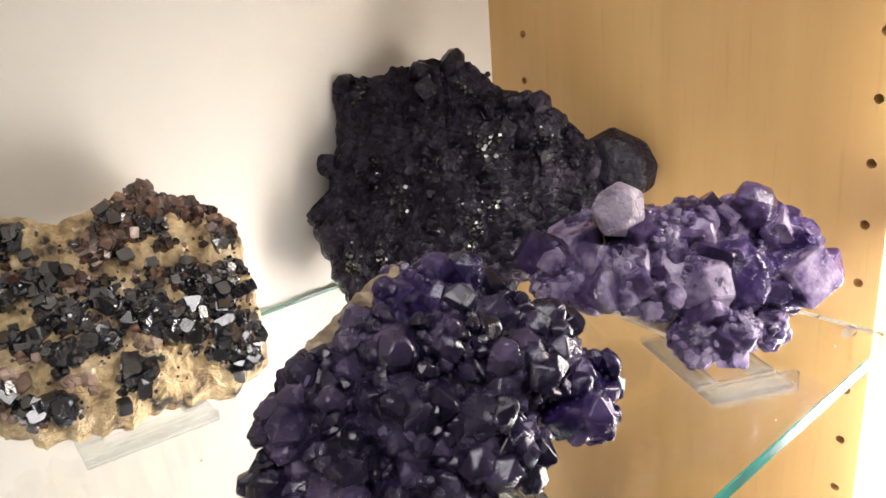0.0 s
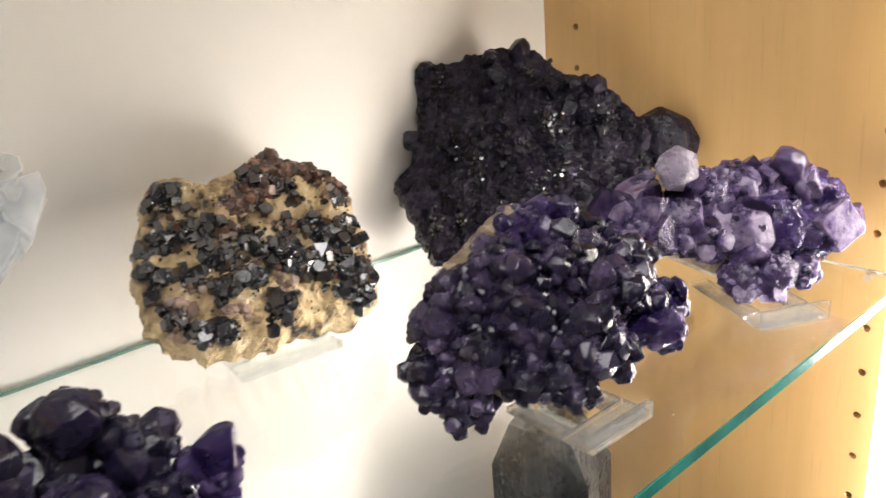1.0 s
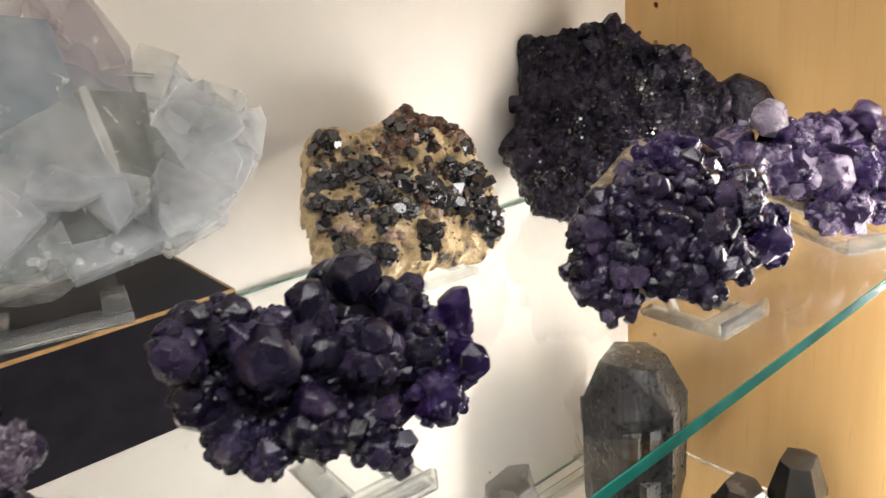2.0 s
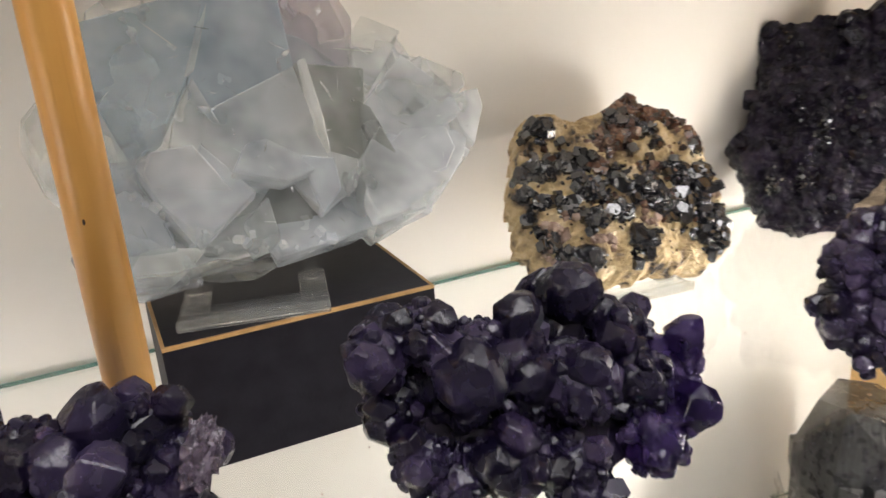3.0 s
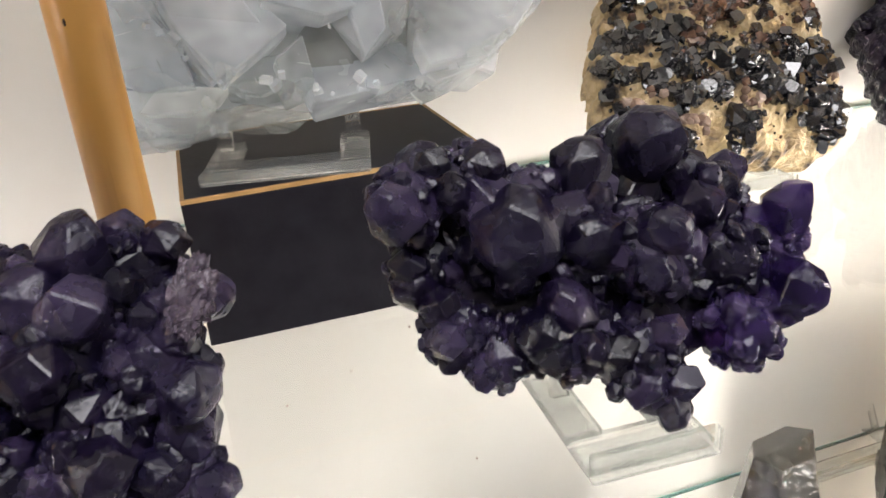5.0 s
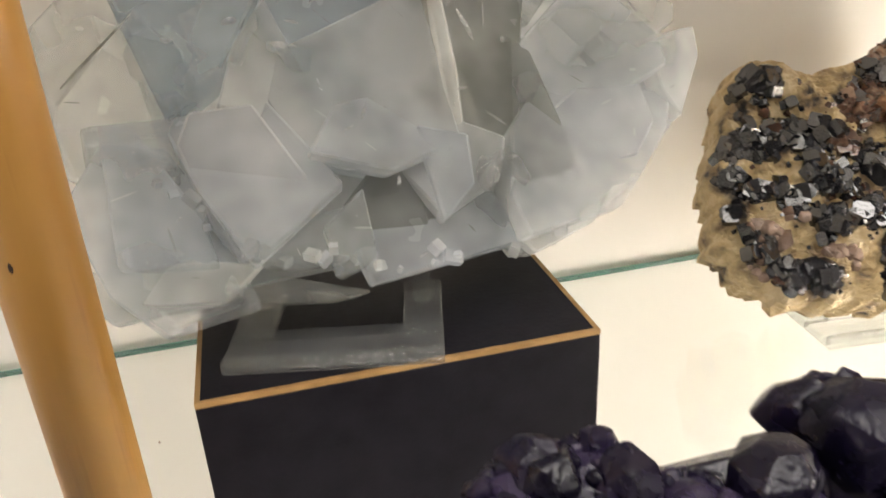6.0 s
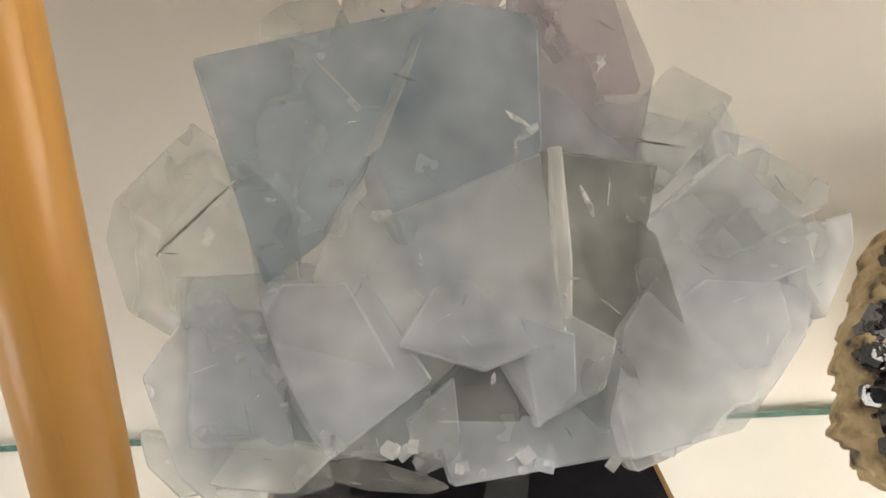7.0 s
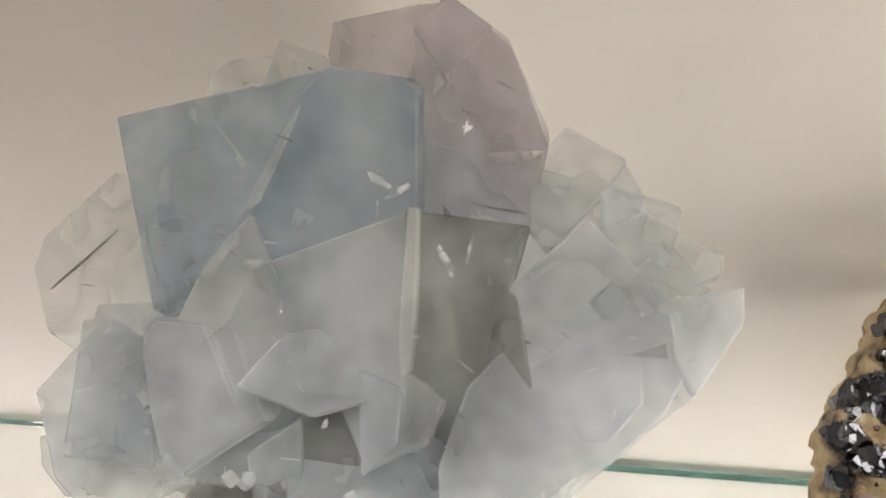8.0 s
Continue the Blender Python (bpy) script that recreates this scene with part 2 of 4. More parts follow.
# ---- building helpers ----
def mesh_of(bm, name, mat):
    me = bpy.data.meshes.new(name)
    bm.normal_update()
    bm.to_mesh(me)
    bm.free()
    me.materials.append(mat)
    return me


def part(name, bm, mat, parent=None, label="", m=None):
    ob = new(name, bm if isinstance(bm, bpy.types.Mesh) else mesh_of(bm, name, mat))
    ob.parent = parent
    if m is not None:
        ob.matrix_basis = m
    return tagged(ob, label)


def thing(name, m, label, category, group="", kind=""):
    ob = new(name)
    ob.empty_display_size = 0.02
    ob.matrix_basis = m
    return tagged(ob, label, category, group, kind)


def box(x0, x1, y0, y1, z0, z1, bevel=0.0, seg=2):
    bm = bmesh.new()
    bmesh.ops.create_cube(bm, size=1.0)
    for v in bm.verts:
        v.co = Vector(((x0, x1)[v.co.x > 0], (y0, y1)[v.co.y > 0], (z0, z1)[v.co.z > 0]))
    if bevel:
        bmesh.ops.bevel(bm, geom=bm.edges[:], offset=bevel, segments=seg, profile=0.5, affect="EDGES")
    return bm


def absorb(bm, other, m=None):
    me = bpy.data.meshes.new("tmp")
    other.to_mesh(me)
    other.free()
    if m is not None:
        me.transform(m)
    bm.from_mesh(me)
    bpy.data.meshes.remove(me)


def hull(points):
    bm = bmesh.new()
    for p in points:
        bm.verts.new(p)
    r = bmesh.ops.convex_hull(bm, input=bm.verts[:])
    bmesh.ops.delete(bm, geom=list({v for v in r["geom_interior"] + r["geom_unused"] if isinstance(v, bmesh.types.BMVert)}), context="VERTS")
    bmesh.ops.dissolve_limit(bm, angle_limit=0.02, verts=bm.verts[:], edges=bm.edges[:])
    bmesh.ops.recalc_face_normals(bm, faces=bm.faces[:])
    return bm


def worn(bm, by=0.045):
    bmesh.ops.bevel(bm, geom=bm.edges[:], offset=by, segments=1, affect="EDGES", clamp_overlap=True)
    return bm


def stance(c, n):
    """The frame of a leaning specimen: x along it, y up its face, z out of its face."""
    n = Vector(n).normalized()
    u = Vector((0, 0, 1)).cross(n).normalized()
    v = n.cross(u)
    m = Matrix((u, v, n)).transposed().to_4x4()
    return Matrix.Translation(c) @ m


def quartz_point(rng, length=1.0, blunt=0.0):
    """A six-sided prism with a lopsided six-faced tip, radius about 1, rooted at z = -0.6."""
    ax, ay = rng.uniform(-0.3, 0.3), rng.uniform(-0.3, 0.3)
    pts = []
    for k in range(6):
        a = math.tau * k / 6 + rng.uniform(-0.1, 0.1)
        r = rng.uniform(0.85, 1.08)
        c, s = math.cos(a) * r, math.sin(a) * r
        pts.append((c * 0.92, s * 0.92, -0.6))
        pts.append((c, s, length * (0.45 + rng.uniform(-0.15, 0.15))))
        if blunt:
            pts.append((ax + c * blunt, ay + s * blunt, length * (1.05 + rng.uniform(-0.05, 0.05))))
    pts.append((ax, ay, length * (1.2 if not blunt else 1.12)))
    return worn(hull(pts))


def cubic(rng, cut=0.25, squash=0.15):
    """A cube with cut corners, half side about 1."""
    s = [rng.uniform(1 - squash, 1 + squash) for _ in range(3)]
    pts = []
    for x in (-1, 1):
        for y in (-1, 1):
            for z in (-1, 1):
                k = cut * rng.uniform(0.4, 1.3)
                for d in range(3):
                    p = [x, y, z]
                    p[d] *= 1 - k
                    pts.append([a * b for a, b in zip(p, s)])
    return hull(pts)


def nugget(rng, count=22, flat=1.0):
    """A many-faced blunt crystal of radius about 1."""
    pts = []
    for k in range(count):
        z = 1 - 2 * (k + 0.5) / count
        a = 2.39996 * k + rng.uniform(-0.3, 0.3)
        r = math.sqrt(1 - z * z)
        q = rng.uniform(0.9, 1.08)
        pts.append((r * math.cos(a) * q, r * math.sin(a) * q, z * flat * q))
    return worn(hull(pts))


def rough_ball(rng, r, amount, flat=0.75, sub=3, freq=2.2):
    bm = bmesh.new()
    bmesh.ops.create_icosphere(bm, subdivisions=sub, radius=1.0)
    o = Vector((rng.uniform(0, 50), rng.uniform(0, 50), rng.uniform(0, 50)))
    for v in bm.verts:
        d = 1 + amount * noise.fractal(v.co * freq + o, 0.8, 2.0, 4)
        v.co = Vector((v.co.x * r * d, v.co.y * r * d, v.co.z * r * d * flat))
    return bm


def crystals_on(parent, meshes, lobes, rng, per_lobe, size, name="crystal", reach=1.0, spread=1.0, label=""):
    """Crystals rooted all over the lobes, pointing outwards, each an object of its own."""
    for u, v, w, r in lobes:
        count = max(3, round(per_lobe * (r / 0.014) ** 1.6))
        off = rng.uniform(0, 6.28)
        for k in range(count):
            z = 1 - 1.25 * (k + 0.5) / count
            a = 2.39996 * k + off
            q = math.sqrt(max(0, 1 - z * z))
            d = Vector((q * math.cos(a) + rng.uniform(-0.25, 0.25), q * math.sin(a) + rng.uniform(-0.25, 0.25), z * 0.9 + 0.12)).normalized()
            p = Vector((u, v, w)) + Vector((d.x * r, d.y * r, d.z * r * 0.8)) * reach * rng.uniform(0.7, 0.92)
            s = size * (0.55 + 0.95 * rng.random() ** 2)
            turn = (d + 0.3 * spread * Vector((rng.uniform(-1, 1), rng.uniform(-1, 1), rng.uniform(-1, 1)))).to_track_quat("Z", "Y")
            m = Matrix.LocRotScale(p, turn @ Euler((0, 0, rng.uniform(0, 6.28))).to_quaternion(), Vector((s, s, s * rng.uniform(0.8, 1.25))))
            part(name, rng.choice(meshes), None, parent, label, m)


def druse(lobes, rng, count, size, makers):
    """Very many tiny crystals over the lobes in one mesh."""
    protos = []
    for _ in range(6):
        b = makers(rng)
        b.verts.index_update()
        protos.append(([v.co.copy() for v in b.verts], [[v.index for v in f.verts] for f in b.faces]))
        b.free()
    verts, faces = [], []
    total = sum(r * r for *_, r in lobes)
    for u, v, w, r in lobes:
        for _ in range(round(count * r * r / total)):
            z = rng.uniform(-0.3, 1)
            a = rng.uniform(0, 6.2832)
            q = math.sqrt(1 - z * z)
            d = Vector((q * math.cos(a), q * math.sin(a), z))
            p = Vector((u, v, w)) + Vector((d.x * r, d.y * r, d.z * r * 0.78)) * rng.uniform(0.82, 0.92)
            s = size * rng.uniform(0.5, 1.5)
            turn = (d + 0.5 * Vector((rng.uniform(-1, 1), rng.uniform(-1, 1), rng.uniform(-1, 1)))).to_track_quat("Z", "Y").to_matrix()
            cs, fs = rng.choice(protos)
            base = len(verts)
            verts.extend(p + s * (turn @ c) for c in cs)
            faces.extend([i + base for i in f] for f in fs)
    me = bpy.data.meshes.new("druse")
    me.from_pydata(verts, [], faces)
    return me


def domed(lobes, depth, centre, half):
    """Lobes given in millimetres across the face, laid on a shallow dome."""
    out = []
    for u, v, r in lobes:
        k = ((u - centre[0]) / half[0]) ** 2 + ((v - centre[1]) / half[1]) ** 2
        out.append((u / 1000, v / 1000, -depth * k / 1000 - r / 1500, r / 1000))
    return out


def scaled(lobes, k):
    return [(u * k, v * k, w, r * k) for u, v, w, r in lobes]


def cluster(name, label, category, c, n, lobes, back, mats, protos, per_lobe, size, tiny, rng, group="", bright=None, flat=1.0, full=0.94, reach=1.0):
    ob = thing(name, stance(c, n), label, category, group)
    # lobes picked by bright take the lit copy, their glow painted as colour
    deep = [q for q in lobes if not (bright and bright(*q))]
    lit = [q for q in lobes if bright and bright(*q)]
    for some, mat in ((deep, mats[0]), (lit, AMETHYST_LIT)):
        if not some:
            continue
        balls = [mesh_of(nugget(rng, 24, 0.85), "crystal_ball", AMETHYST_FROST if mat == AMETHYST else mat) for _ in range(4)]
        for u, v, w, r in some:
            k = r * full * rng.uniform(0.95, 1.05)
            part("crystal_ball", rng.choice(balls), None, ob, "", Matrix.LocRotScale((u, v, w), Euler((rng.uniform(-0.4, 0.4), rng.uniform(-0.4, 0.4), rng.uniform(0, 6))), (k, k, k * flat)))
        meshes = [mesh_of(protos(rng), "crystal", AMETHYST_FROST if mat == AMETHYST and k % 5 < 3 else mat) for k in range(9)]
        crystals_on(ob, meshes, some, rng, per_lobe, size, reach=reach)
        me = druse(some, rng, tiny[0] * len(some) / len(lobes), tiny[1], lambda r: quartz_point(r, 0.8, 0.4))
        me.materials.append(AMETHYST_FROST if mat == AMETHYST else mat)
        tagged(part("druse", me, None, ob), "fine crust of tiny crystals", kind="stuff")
    pts = []
    cu, cv = sum(q[0] for q in lobes) / len(lobes), sum(q[1] for q in lobes) / len(lobes)
    for u, v, w, r in lobes:
        for k in range(10):
            a = math.tau * k / 10
            pts.append((cu + (u - cu) * 0.82 + r * 0.5 * math.cos(a), cv + (v - cv) * 0.82 + r * 0.5 * math.sin(a), min(w, -0.011) - r * 0.35 - back * (0.2 + 0.8 * (k % 2)) + rng.uniform(-0.002, 0.002)))
    part("rock_base", hull(pts), mats[1], ob, "rough rind of host rock")
    return ob


def plate(edge, height, thick, seg, rings, wobble=0.03):
    """A rough slab with a given outline in millimetres, a relief on its face and a broken rim."""
    bm = bmesh.new()
    grid = []
    for i in range(rings + 1):
        f = i / rings
        row = []
        for j in range(seg):
            k = j / seg * len(edge)
            (a, b), (c, d) = edge[int(k) % len(edge)], edge[(int(k) + 1) % len(edge)]
            u, v = a + (c - a) * (k % 1), b + (d - b) * (k % 1)
            wob = 1 + wobble * noise.fractal(Vector((u / 9, v / 9, 0)), 0.8, 2.0, 3)
            u, v = u * wob, v * wob
            q = min(1, f * 1.25)
            z = height(u * q, v * q) if f < 0.8 else height(u, v) - (f - 0.8) / 0.2 * thick
            out = q + 0.035 * math.sin(max(0, f - 0.8) / 0.2 * 3.0)
            jig = 0.001 * noise.noise(Vector((u * q / 3, v * q / 3, z * 300)))
            row.append(bm.verts.new((u * out / 1000 + jig, v * out / 1000 + jig, z + jig)))
        grid.append(row)
    for i in range(rings):
        for j in range(seg):
            bm.faces.new((grid[i][j], grid[i + 1][j], grid[i + 1][(j + 1) % seg], grid[i][(j + 1) % seg]))
    bm.faces.new(grid[-1])
    bmesh.ops.remove_doubles(bm, verts=bm.verts[:], dist=0.00005)
    bmesh.ops.recalc_face_normals(bm, faces=bm.faces[:])
    return bm


# ---- the cabinet ----
LEFT, TOP, FLOOR = -0.98, 0.40, -0.60
tagged(new("wall_north", mesh_of(box(LEFT - 0.02, 0.02, 0.004, 0.022, FLOOR - 0.02, TOP + 0.02), "wall_north", WALL_PAINT)), "cream painted cabinet back panel", "wall", kind="structure")


def drilled_panel():
    """Beech side panel with two rows of shelf-pin holes."""
    ob = new("wall_east", mesh_of(box(0.0, 0.019, PANEL_FRONT, 0.004, FLOOR - 0.02, TOP + 0.02), "wall_east", BEECH))
    cut = bmesh.new()
    for y, z0 in ((-0.029, 0.1461), (-0.2655, 0.118)):
        for k in range(-7, 20):
            z = z0 - 0.032 * k
            if FLOOR < z < TOP:
                c = bmesh.new()
                bmesh.ops.create_cone(c, cap_ends=True, segments=20, radius1=0.0025, radius2=0.0025, depth=0.02)
                absorb(cut, c, pose(0.0, y, z, 0, 90, 0))
    tool = new("hole_cutter", mesh_of(cut, "hole_cutter", DARK_HOLE))
    mod = ob.modifiers.new("holes", "BOOLEAN")
    mod.object, mod.operation, mod.solver = tool, "DIFFERENCE", "EXACT"
    bpy.context.view_layer.update()
    me = bpy.data.meshes.new_from_object(ob.evaluated_get(bpy.context.evaluated_depsgraph_get()))
    ob.modifiers.clear()
    ob.data = me
    bpy.data.objects.remove(tool)
    return tagged(ob, "orange beech veneer cabinet side with rows of shelf-pin holes", "wall", kind="structure")


drilled_panel()
tagged(new("wall_west", mesh_of(box(LEFT - 0.019, LEFT, PANEL_FRONT, 0.004, FLOOR - 0.02, TOP + 0.02), "wall_west", BEECH)), "beech veneer cabinet side panel", "wall", kind="structure")
tagged(new("ceiling", mesh_of(box(LEFT, 0.0, PANEL_FRONT, 0.004, TOP, TOP + 0.019), "ceiling", PAINT)), "pale cabinet top panel", "ceiling", kind="structure")
tagged(new("floor", mesh_of(box(LEFT, 0.0, PANEL_FRONT, 0.004, FLOOR - 0.019, FLOOR), "floor", PAINT)), "pale cabinet bottom panel", "floor", kind="structure")


def glass_shelf(z, label, y_right, y_left):
    """A float-glass shelf with ground green edges and its four pins."""
    t, x0, x1, yb = 0.006, LEFT + 0.004, -0.004, 0.001
    ob = thing("glass_shelf", Matrix.Translation((0, 0, z)), label, "shelf", "glass shelves")

    def slab(xa, xb, fa, fb, ba, bb, za, zb):
        bm = bmesh.new()
        ring = [(xa, fa), (xb, fb), (xb, bb), (xa, ba)]
        lo = [bm.verts.new((x, y, za)) for x, y in ring]
        hi = [bm.verts.new((x, y, zb)) for x, y in ring]
        bm.faces.new(lo[::-1])
        bm.faces.new(hi)
        for k in range(4):
            bm.faces.new((lo[k], lo[(k + 1) % 4], hi[(k + 1) % 4], hi[k]))
        return bm
    pane = part("pane", slab(x0, x1, y_left, y_right, yb - 0.0012, yb - 0.0012, -t, 0), GLASS, ob)
    pane.visible_shadow = False
    part("front_edge", slab(x0, x1, y_left - 0.0008, y_right - 0.0008, y_left, y_right, -t + 0.0002, -0.0002), GLASS_EDGE, ob, "polished green glass edge")
    part("back_edge", slab(x0, x1, yb - 0.0012, yb - 0.0012, yb, yb, -t + 0.0002, -0.0002), GLASS_BACK, ob, "pale green glass edge")
    for x, y in ((-0.004, -0.2655), (-0.004, -0.029), (LEFT + 0.004, -0.2655), (LEFT + 0.004, -0.029)):
        bm = bmesh.new()
        bmesh.ops.create_cone(bm, cap_ends=True, segments=16, radius1=0.0024, radius2=0.0024, depth=0.008)
        part("shelf_pin", bm, STEEL, ob, "nickel shelf pin", pose(x, y, -t - 0.0025, 0, 90, 0))
    return ob


glass_shelf(0.0, "clear glass shelf with green edge holding mineral specimens", -0.287, -0.315)
glass_shelf(LOWER, "lower clear glass shelf with green edge", -0.287, -0.315)


# added fill lamp, never in view, that lights the beech side and back wall
def fill_bar(x0, x1, label):
    ob = thing("fill_light_bar", Matrix.Translation((0, 0, FLOOR)), label, "lamp", "cabinet light bars")
    h = TOP - FLOOR
    y0, y1 = PANEL_FRONT - 0.026, PANEL_FRONT - 0.001
    part("housing", box(x0, x1, y0 + 0.002, y1, 0, h, 0.001), ALUMINIUM, ob)
    inner = x0 if x0 > -0.5 else x1
    side = -0.0015 if x0 > -0.5 else 0.0015
    lo, hi = sorted((inner, inner + side))
    part("diffuser", box(lo, hi, y0 + 0.003, y1 - 0.001, -FLOOR + 0.01, h - 0.01), FILL_GLOW, ob, "glowing white diffuser")
    part("diffuser", box(lo, hi, y0 + 0.003, y1 - 0.001, 0.01, -FLOOR - 0.02), LOWER_FILL_GLOW, ob, "bright glowing white diffuser")
    part("diffuser", box(x0 + 0.001, x1 - 0.001, y0, y0 + 0.0015, 0.01, h - 0.01), FILL_GLOW, ob, "glowing white diffuser")
    return ob


def light_panel():
    """The white lit panel that continues the cabinet side towards the viewer, with a steel clip."""
    ob = thing("light_panel", Matrix.Translation((0, 0, FLOOR)), "glowing white light panel on the cabinet side's front edge", "lamp")
    h = 0.17 - FLOOR
    turn = Matrix.Translation((0.004, PANEL_FRONT - 0.007, 0)) @ pose(0, 0, 0, 0, 0, -22)
    part("housing", box(0.0005, 0.014, -0.05, -0.004, 0, h, 0.001), ALUMINIUM, ob, "", turn)
    part("diffuser", box(-0.0045, 0.0, -0.046, 0.0, -FLOOR - 0.02, h - 0.005), LED_GLOW, ob, "glowing white diffuser", turn)
    part("diffuser", box(-0.0045, 0.0, -0.046, 0.0, -FLOOR + LOWER, -FLOOR - 0.021), LOWER_GLOW, ob, "bright glowing white diffuser", turn)
    part("clip", box(-0.006, 0.0005, PANEL_FRONT - 0.022, PANEL_FRONT - 0.005, 0.652, 0.664, 0.001), STEEL, ob, "grey steel clip")
    part("clip", box(-0.007, 0.0005, PANEL_FRONT - 0.022, PANEL_FRONT - 0.003, 0.664, 0.684, 0.001), ALUMINIUM, ob, "pale metal clip")
    return ob


light_panel()
fill_bar(LEFT - 0.019, LEFT + 0.002, "added vertical fill light, out of view on the far cabinet side")

# ---- the room behind the camera ----
for nm, dims, mat, lab, cat in (
    ("room_floor", (-1.9, 0.9, -1.9, 0.06, -1.04, -1.0), CARPET, "dark carpeted room floor", "floor"),
    ("room_ceiling", (-1.9, 0.9, -1.9, 0.06, 1.2, 1.24), ROOM_PAINT, "plain plaster room ceiling", "ceiling"),
    ("wall_south", (-1.9, 0.9, -1.94, -1.9, -1.0, 1.2), ROOM_PAINT, "plain plaster room wall", "wall"),
    ("wall_far_west", (-1.94, -1.9, -1.9, 0.06, -1.0, 1.2), ROOM_PAINT, "plain plaster room wall", "wall"),
    ("wall_far_east", (0.9, 0.94, -1.9, 0.06, -1.0, 1.2), ROOM_PAINT, "plain plaster room wall", "wall"),
    ("wall_far_north", (-1.9, 0.9, 0.06, 0.1, -1.0, 1.2), ROOM_PAINT, "plain plaster room wall", "wall"),
    ("plinth", (LEFT - 0.01, 0.01, PANEL_FRONT + 0.02, 0.004, -1.0, FLOOR - 0.0205), BEECH, "beech veneer cabinet base", "cabinet base"),
):
    tagged(new(nm, mesh_of(box(*dims), nm, mat)), lab, cat, kind="structure")
lamp = thing("ceiling_light", Matrix.Translation((-0.4, -0.9, 1.2)), "lit rectangular ceiling light panel of the room", "lamp")
part("frame", box(-0.62, 0.62, -0.32, 0.32, -0.02, 0.0, 0.004), ALUMINIUM, lamp)
part("diffuser", box(-0.6, 0.6, -0.3, 0.3, -0.026, -0.021), CEILING_GLOW, lamp)


# ---- stands ----
def easel(w, d, label, m, lip=0.009):
    """A clear acrylic easel: a U-shaped base, a front lip and two sloping arms."""
    ob = thing("display_stand", m, label, "stand", "acrylic stands")
    part("base_plate", box(-w / 2, w / 2, 0, 0.014, 0, 0.0035, 0.0005, 1), ACRYLIC, ob)
    for s in (-1, 1):
        a, b = sorted((s * w / 2, s * (w / 2 - 0.0115)))
        part("rail", box(a, b, 0.0142, d, 0, 0.0035, 0.0005, 1), ACRYLIC, ob)
        arm = box(a + 0.003, b - 0.003, -0.002, 0.002, 0, 0.052, 0.0005, 1)
        part("arm", arm, ACRYLIC, ob, "", pose(0, d * 0.62, 0.0045, -28, 0, 0))
    part("lip", box(-w / 2, w / 2, -0.0036, -0.0002, 0, lip, 0.0006, 1), ACRYLIC, ob)
    for o in ob.children:
        o.visible_shadow = False
    return ob


easel(0.060, 0.045, "clear acrylic stand under the galena specimen", pose(-0.315, -0.093, 0.0, 0, 0, -5), 0.0055)
easel(0.042, 0.048, "clear acrylic stand under the front amethyst", pose(-0.2515, -0.264, 0.0, 0, 0, 0))
easel(0.038, 0.050, "clear acrylic stand under the dark amethyst cluster", pose(-0.466, -0.251, 0.0, 0, 0, -3))
easel(0.042, 0.068, "clear acrylic stand, brightly lit, under the violet fluorite", pose(-0.1045, -0.267, 0.0, 0, 0, -26), 0.011)
easel(0.050, 0.050, "clear acrylic stand under the amethyst beside the dowel", pose(-0.605, -0.246, 0.0, 0, 0, 0))
easel(0.060, 0.040, "clear acrylic stand on the black box", pose(-0.538, -0.127, 0.0565, 0, 0, -13), 0.0042)

easel(0.11, 0.04, "clear acrylic stand under the grey quartz", pose(-0.135, -0.03, LOWER, 0, 0, 0))


# ---- black riser box ----
def riser():
    x0, x1, y0, y1, h, e = -0.575, -0.463, -0.134, -0.048, 0.056, 0.0014
    ob = thing("riser_box", Matrix.Translation(((x0 + x1) / 2, (y0 + y1) / 2, 0)), "black laminated display box with brown top edges", "box")
    a, b = (x1 - x0) / 2, (y1 - y0) / 2
    part("body", box(-a, a, -b, b, 0, h - e, 0.0003, 1), BLACK_BOARD, ob)
    part("lid", box(-a + e, a - e, -b + e, b - e, h - e + 0.0001, h, 0.0), BLACK_BOARD, ob)
    for lo in ((-a, a, -b, -b + e), (-a, a, b - e, b), (-a, -a + e, -b + e, b - e), (a - e, a, -b + e, b - e)):
        part("edge_strip", box(*lo, h - e + 0.0001, h + 0.0002), EDGE_BROWN, ob, "raw brown board edge")
    return ob


riser()

# ---- wooden dowel ----
dowel = thing("wooden_dowel", Matrix.Translation((-0.5875, -0.178, 0)), "upright round orange-brown wooden dowel", "post")
bm = bmesh.new()
bmesh.ops.create_cone(bm, cap_ends=True, segments=48, radius1=0.0074, radius2=0.0074, depth=TOP)
for f in bm.faces:
    f.smooth = len(f.verts) == 4
part("shaft", bm, DOWEL_WOOD, dowel, "", pose(0, 0, TOP / 2))
bm = bmesh.new()
bmesh.ops.create_icosphere(bm, subdivisions=2, radius=1.0)
part("knot", bm, DARK_HOLE, dowel, "small dark knot", Matrix.LocRotScale((-0.0022, -0.0068, 0.1215), None, (0.0005, 0.0005, 0.0011)))

